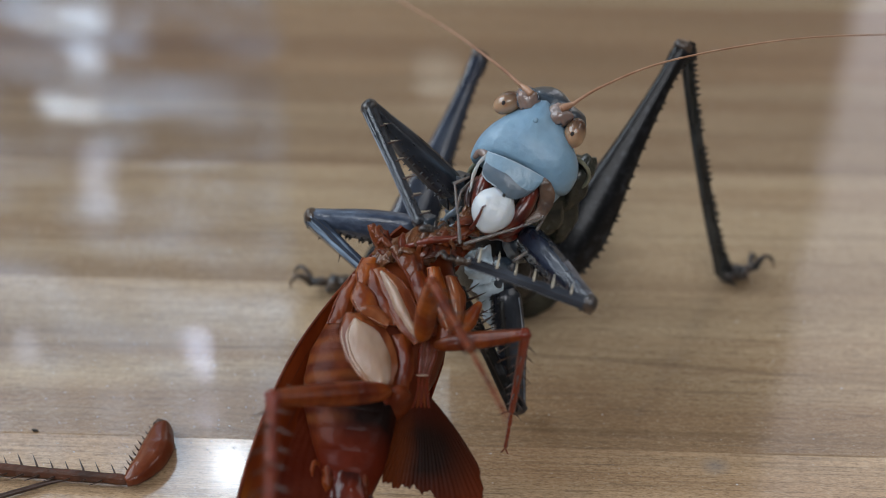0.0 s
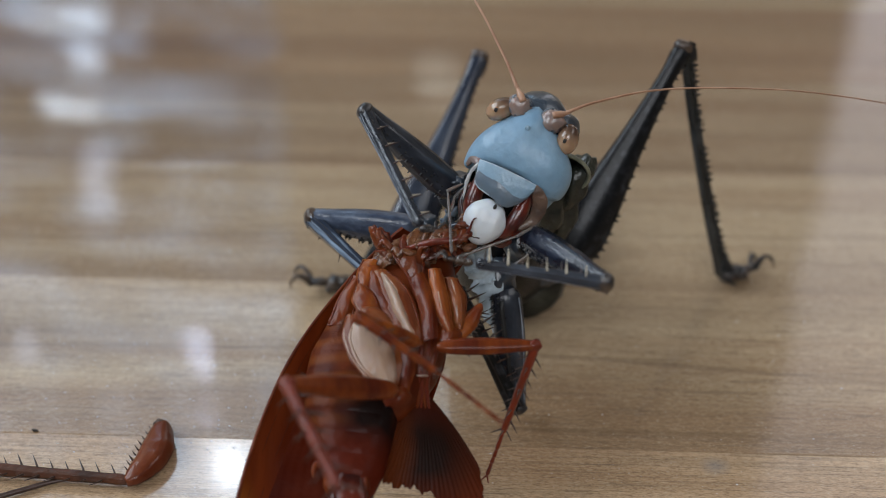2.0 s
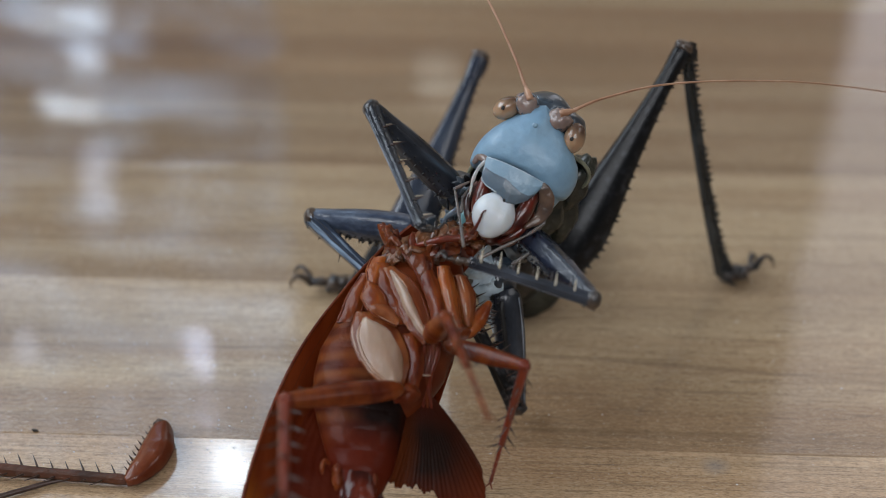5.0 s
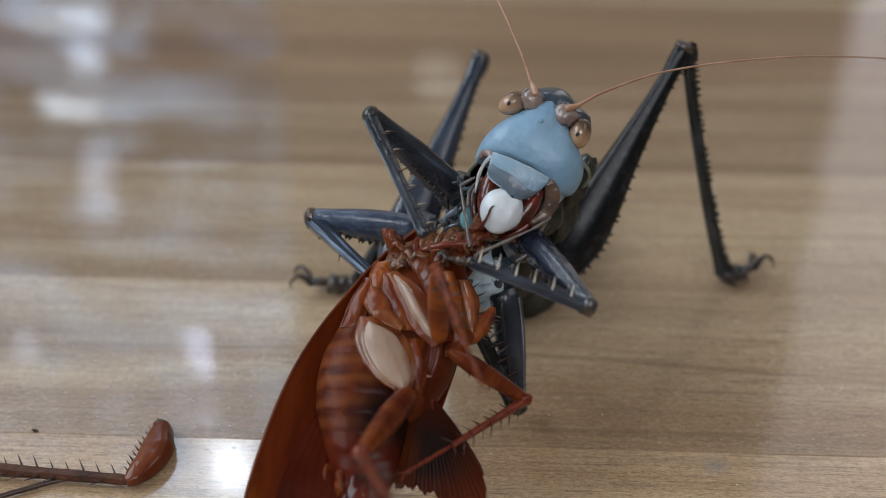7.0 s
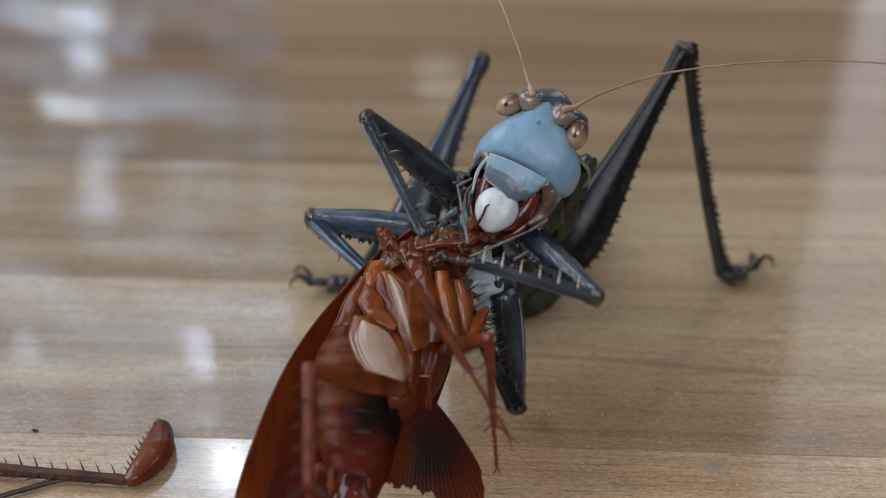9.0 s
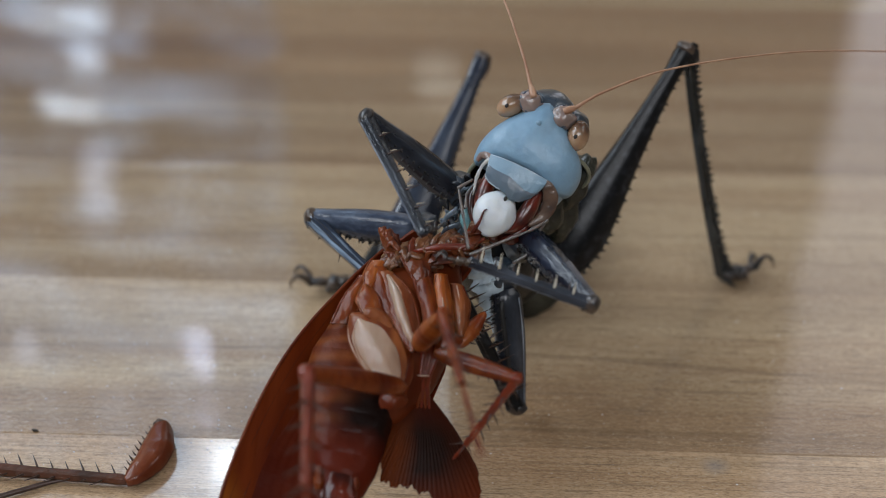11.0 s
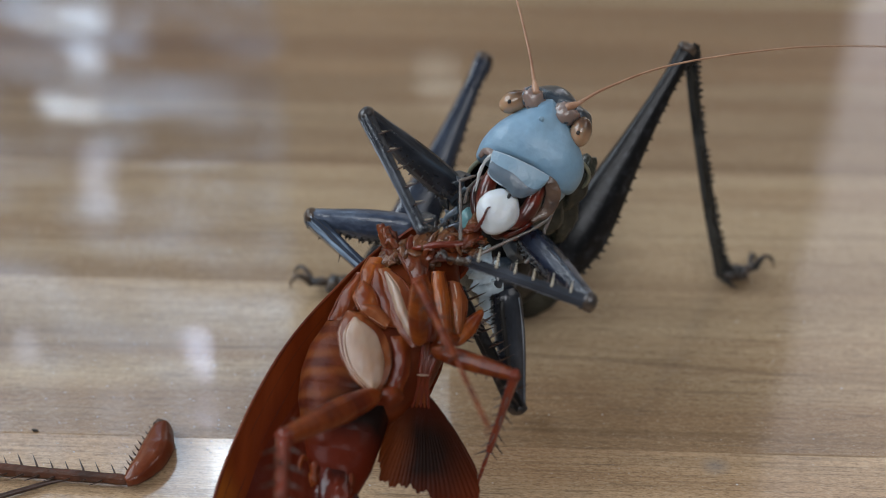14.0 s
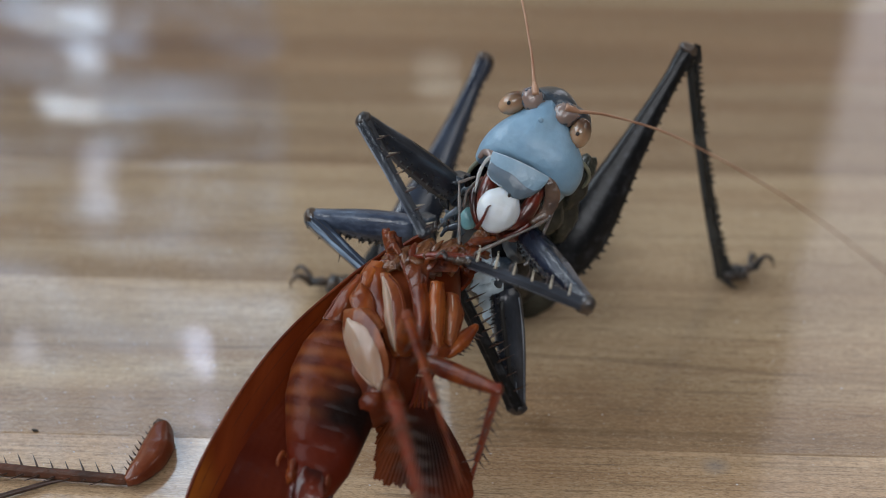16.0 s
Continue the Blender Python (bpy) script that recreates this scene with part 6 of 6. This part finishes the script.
BEND_FL = [(0, -10.25, -6.15, 24.03), (0.5, -10.33, -6.19, 23.96), (1, -10.41, -6.22, 23.89), (1.5, -10.66, -6.07, 23.63), (2.5, -10.44, -6.33, 23.87), (3.5, -10.52, -6.36, 23.79), (4.2, -10.31, -6.48, 23.99), (6.3, -9.81, -6.93, 24.42), (6.5, -9.8, -7.23, 24.42), (7, -10.11, -7.38, 24.15), (7.5, -10.22, -7.63, 24.02), (8, -10.26, -7.64, 23.99), (9, -10.35, -7.39, 23.93), (11.5, -10.4, -7.26, 23.9), (13, -10.44, -7.12, 23.87), (14, -10.41, -7.03, 23.9), (15, -10.47, -7.28, 23.82), (16, -10.59, -7.44, 23.7)]
BEND_FR = [(0, 4.42, -19.51, 17.02), (1.5, 4.33, -19.53, 17.17), (1.75, 5.48, -18.76, 18.26), (2, 5.49, -18.78, 18.19), (2.5, 4.97, -19.24, 17.26), (3, 4.61, -19.44, 16.96), (4.2, 4.42, -19.51, 17.02), (5.4, 5.15, -19.13, 17.4), (6.3, 6.51, -18.28, 17.52), (6.5, 4.99, -19.27, 16.92), (7, 4.43, -19.53, 16.8), (7.5, 5.82, -18.67, 17.87), (8, 5.45, -18.94, 17.58), (8.5, 5.49, -18.92, 17.56), (9, 4.89, -19.25, 17.41), (9.2, 4.82, -19.3, 17.31), (11.5, 4.53, -19.47, 16.98), (12.5, 4.46, -19.5, 17.01), (13.5, 4.48, -19.46, 17.21), (14.5, 4.3, -19.55, 17.05), (15.5, 4.54, -19.48, 16.85), (16, 4.27, -19.57, 16.98)]
HEAD_SHIFT = [(0, -0.24, 0.08, 0), (0.5, -0.36, -0.16, 0), (1, -0.32, -0.16, 0), (1.5, -0.55, -0.2, 7), (2, -0.7, -0.3, 4), (2.5, -0.6, -0.28, 3), (3, -0.36, -0.36, 1.5), (3.5, -0.36, 0.04, 0), (4, -0.36, -0.28, 0), (6.5, 0.04, -0.12, 0), (7, 0.12, 0.04, 0), (7.5, 0.04, -0.16, 0), (8, -0.08, -0.36, 0), (8.5, 0, -0.24, 0), (9, -0.08, -0.04, 0), (11.5, 0.04, -0.12, 0), (12, 0.16, 0.2, 0), (12.5, -0.08, 0.04, 0), (13, 0.04, 0.08, 0), (13.5, -0.08, 0.28, 0), (14, 0.16, 0.16, 0), (14.5, 0.04, 0.04, 0), (15, 0.12, 0.04, 0), (15.5, 0.32, 0.08, 0), (16, 0.12, 0.08, 0)]
FEELER_RIGHT = [(0, 33.8, -4.9, 24.9), (0.5, 33.8, -5.1, 24.6), (1, 33.8, -5.7, 23.8), (1.5, 33.8, -9.6, 18.5), (2, 33.8, -8.3, 20.2), (2.5, 33.8, -8.5, 19.9), (3, 33.8, -8.6, 19.8), (3.5, 33.8, -7.4, 21.4), (4.2, 33.8, -7.5, 21.3), (6.5, 33.8, -6.3, 23), (7, 33.8, -6, 23.4), (7.5, 33.8, -6.6, 22.6), (8, 33.8, -6.3, 23), (9.2, 33.8, -6.2, 23.2), (11.3, 33.8, -5.5, 24), (12.5, 33.8, -6, 23.4), (13.5, 33.8, -5.5, 24), (14.5, 33.8, -5.5, 24.1), (15, 33.8, -5.4, 24.2), (15.5, 33.8, -5.6, 23.9), (15.75, 33.8, -8.4, 20.1), (16, 33.8, -15.3, 10.6)]
FEELER_LEFT = [(0, -0.2, -10, 26.5), (0.3, 3.8, -8.5, 28.5), (0.5, -5.9, -14.5, 20.2), (0.6, -0.8, -9, 27.8), (1, 3.7, -8.5, 28.5), (1.5, 1.1, -8.5, 28.5), (2, 2.3, -8.5, 28.5), (2.5, 2.8, -8.5, 28.5), (3.5, 2.7, -8.5, 28.5), (4.2, 2.8, -8.5, 28.5), (6.5, 3, -8.5, 28.5), (8, 3.2, -8.5, 28.5), (9.2, 3.5, -8.5, 28.5), (11.5, 3.8, -8.5, 28.5), (12.5, 3.9, -8.5, 28.5), (14.5, 4.6, -8.5, 28.5), (16, 4.9, -8.5, 28.5)]


def swing(ob, rows, up=(0, 0, 1)):
    """Key a limb from rows of seconds, joint, far joint (mm); it turns the shortest way from row to row."""
    keys, m = [], None
    for t, a, b in rows:
        a, b = Vector(a), Vector(b)
        if m is None:
            m = aim(a, b, up)
        else:
            turn = m.to_3x3().col[0].rotation_difference((b - a).normalized()).to_matrix()
            m = (turn @ m.to_3x3()).to_4x4()
        m.translation = a * MM
        keys.append((t, m.copy()))
    walk(ob, keys)


def motions():
    walk(roach, [(t, roach_pose(a, dx, dy)) for t, a, dx, dy in ROACH_SWING])
    # the spread hind wing clings to the boards while the body turns
    walk(hind_wing, [(t, roach_pose(a, dx, dy).inverted() @ ROACH_AT @ Matrix.Translation(V(0.25 * dx, 0.2 * dy, 0) * MM) @ WING_AT @ pose(0, 0, 0, 0, 0, 0.45 * a)) for t, a, dx, dy in ROACH_SWING])
    walk(fore_wing, [(t, Matrix.Translation(V(x, 0, 0) * MM)) for t, x in ((0, -0.2), (3, -0.4), (6, -0.55), (16, -0.7))])
    for ob, top, axis, rows in ((hind_coxa, HIND_TOP, V(0.42, -0.91, 0), HIND_HIP), (middle_coxa, MIDDLE_TOP, V(0.45, -0.89, 0), MIDDLE_HIP)):
        walk(ob, [(t, mm_pose(*top, 0) @ pose(0, 0, 0, 0, 0, turn) @ Matrix.Rotation(radians(roll), 4, axis)) for t, turn, roll in rows])
    for (f, s), rows in ((hind_leg, KICK_HL), (mid_leg, KICK_MR), (other_leg, KICK_ML)):
        swing(f, [(r[0], r[1:4], r[4:7]) for r in rows])
        swing(s, [(r[0], r[4:7], r[7:10]) for r in rows])
    for f, s, j, rows, up in ((fl_femur, fl_tibia, FL, BEND_FL, ((0.5, 0.85, 0.45), (-1, -0.2, 0))), (fr_femur, fr_tibia, FR, BEND_FR, ((0, 0.75, 0.65), (0, -1, -1)))):
        swing(f, [(r[0], j[0], r[1:4]) for r in rows], up[0])
        swing(s, [(r[0], r[1:4], j[2]) for r in rows], up[1])
    side, rise = V(1, 0, 0), V(0, 0.588, 0.809)
    walk(head, [(t, Matrix.Translation((side * x + rise * y) * MM) @ HEAD_AT @ pose(0, 0, 0, nod, 0, 0)) for t, x, y, nod in HEAD_SHIFT])
    chew = [(0, 0, 0), (0.5, 0.2, -0.2), (1, -0.1, -0.1), (1.5, 0.1, -0.75), (2, 0, -0.3), (2.5, 0, -0.5), (3, 0.1, -0.4), (3.5, -0.1, -0.2), (4.2, 0, 0.1), (6.5, 0.1, -0.1), (7, 0.2, 0.1),
            (7.5, -0.1, -0.3), (8, 0, 0.3), (8.5, 0.1, 0.1), (9, 0, 0.2), (9.2, 0, 0), (11.5, -0.1, -0.2), (12, 0.1, -0.4), (12.5, 0, -0.1), (13, 0, -0.3), (13.5, 0.1, -0.3), (14, 0, -0.2), (14.5, 0.1, 0.9), (15, 0, -0.1), (15.5, 0, 0), (16, 0, 0)]
    walk(labrum, [(t, Matrix.Translation(V(x, 0, z) * MM) @ LABRUM_AT) for t, x, z in chew])
    for i, (jaw, sx) in enumerate(zip(mandibles, (-1, 1))):
        rest = jaw.matrix_basis.copy()
        walk(jaw, [(t, rest @ pose(0, 0, 0, 0, sx * (4 + 9 * z), 0)) for t, x, z in chew])
    for i, p in enumerate(palps):
        rest = p.matrix_basis.copy()
        walk(p, [(k * 0.4, rest @ pose(0, 0, 0, 5 * math.sin(k * 1.9 + i * 2), 5 * math.sin(k * 1.3 + i), 0)) for k in range(41)])
    back = (katydid.matrix_basis @ HEAD_AT).inverted()
    for ob, base, rows in ((antenna_left, ANT_L0, FEELER_LEFT), (antenna_right, ANT_R0, FEELER_RIGHT)):
        swing(ob, [(r[0], base, (back @ (Vector(r[1:4]) * MM)) / MM) for r in rows])
    for f, s, j, far in ((hr_femur, hr_tibia, HR, V(0.45, 0.0, -0.2)), (hl_femur, hl_tibia, HL, V(0.6, 0.2, -0.15))):
        swing(f, [(0, j[0], j[1]), (8, j[0], j[1] + far * 0.3), (16, j[0], j[1] + far)], (-0.6, 0.2, 0.7))
        swing(s, [(0, j[1], j[2]), (8, j[1] + far * 0.3, j[2]), (16, j[1] + far, j[2])], (-0.6, 0.2, 0.7))


motions()
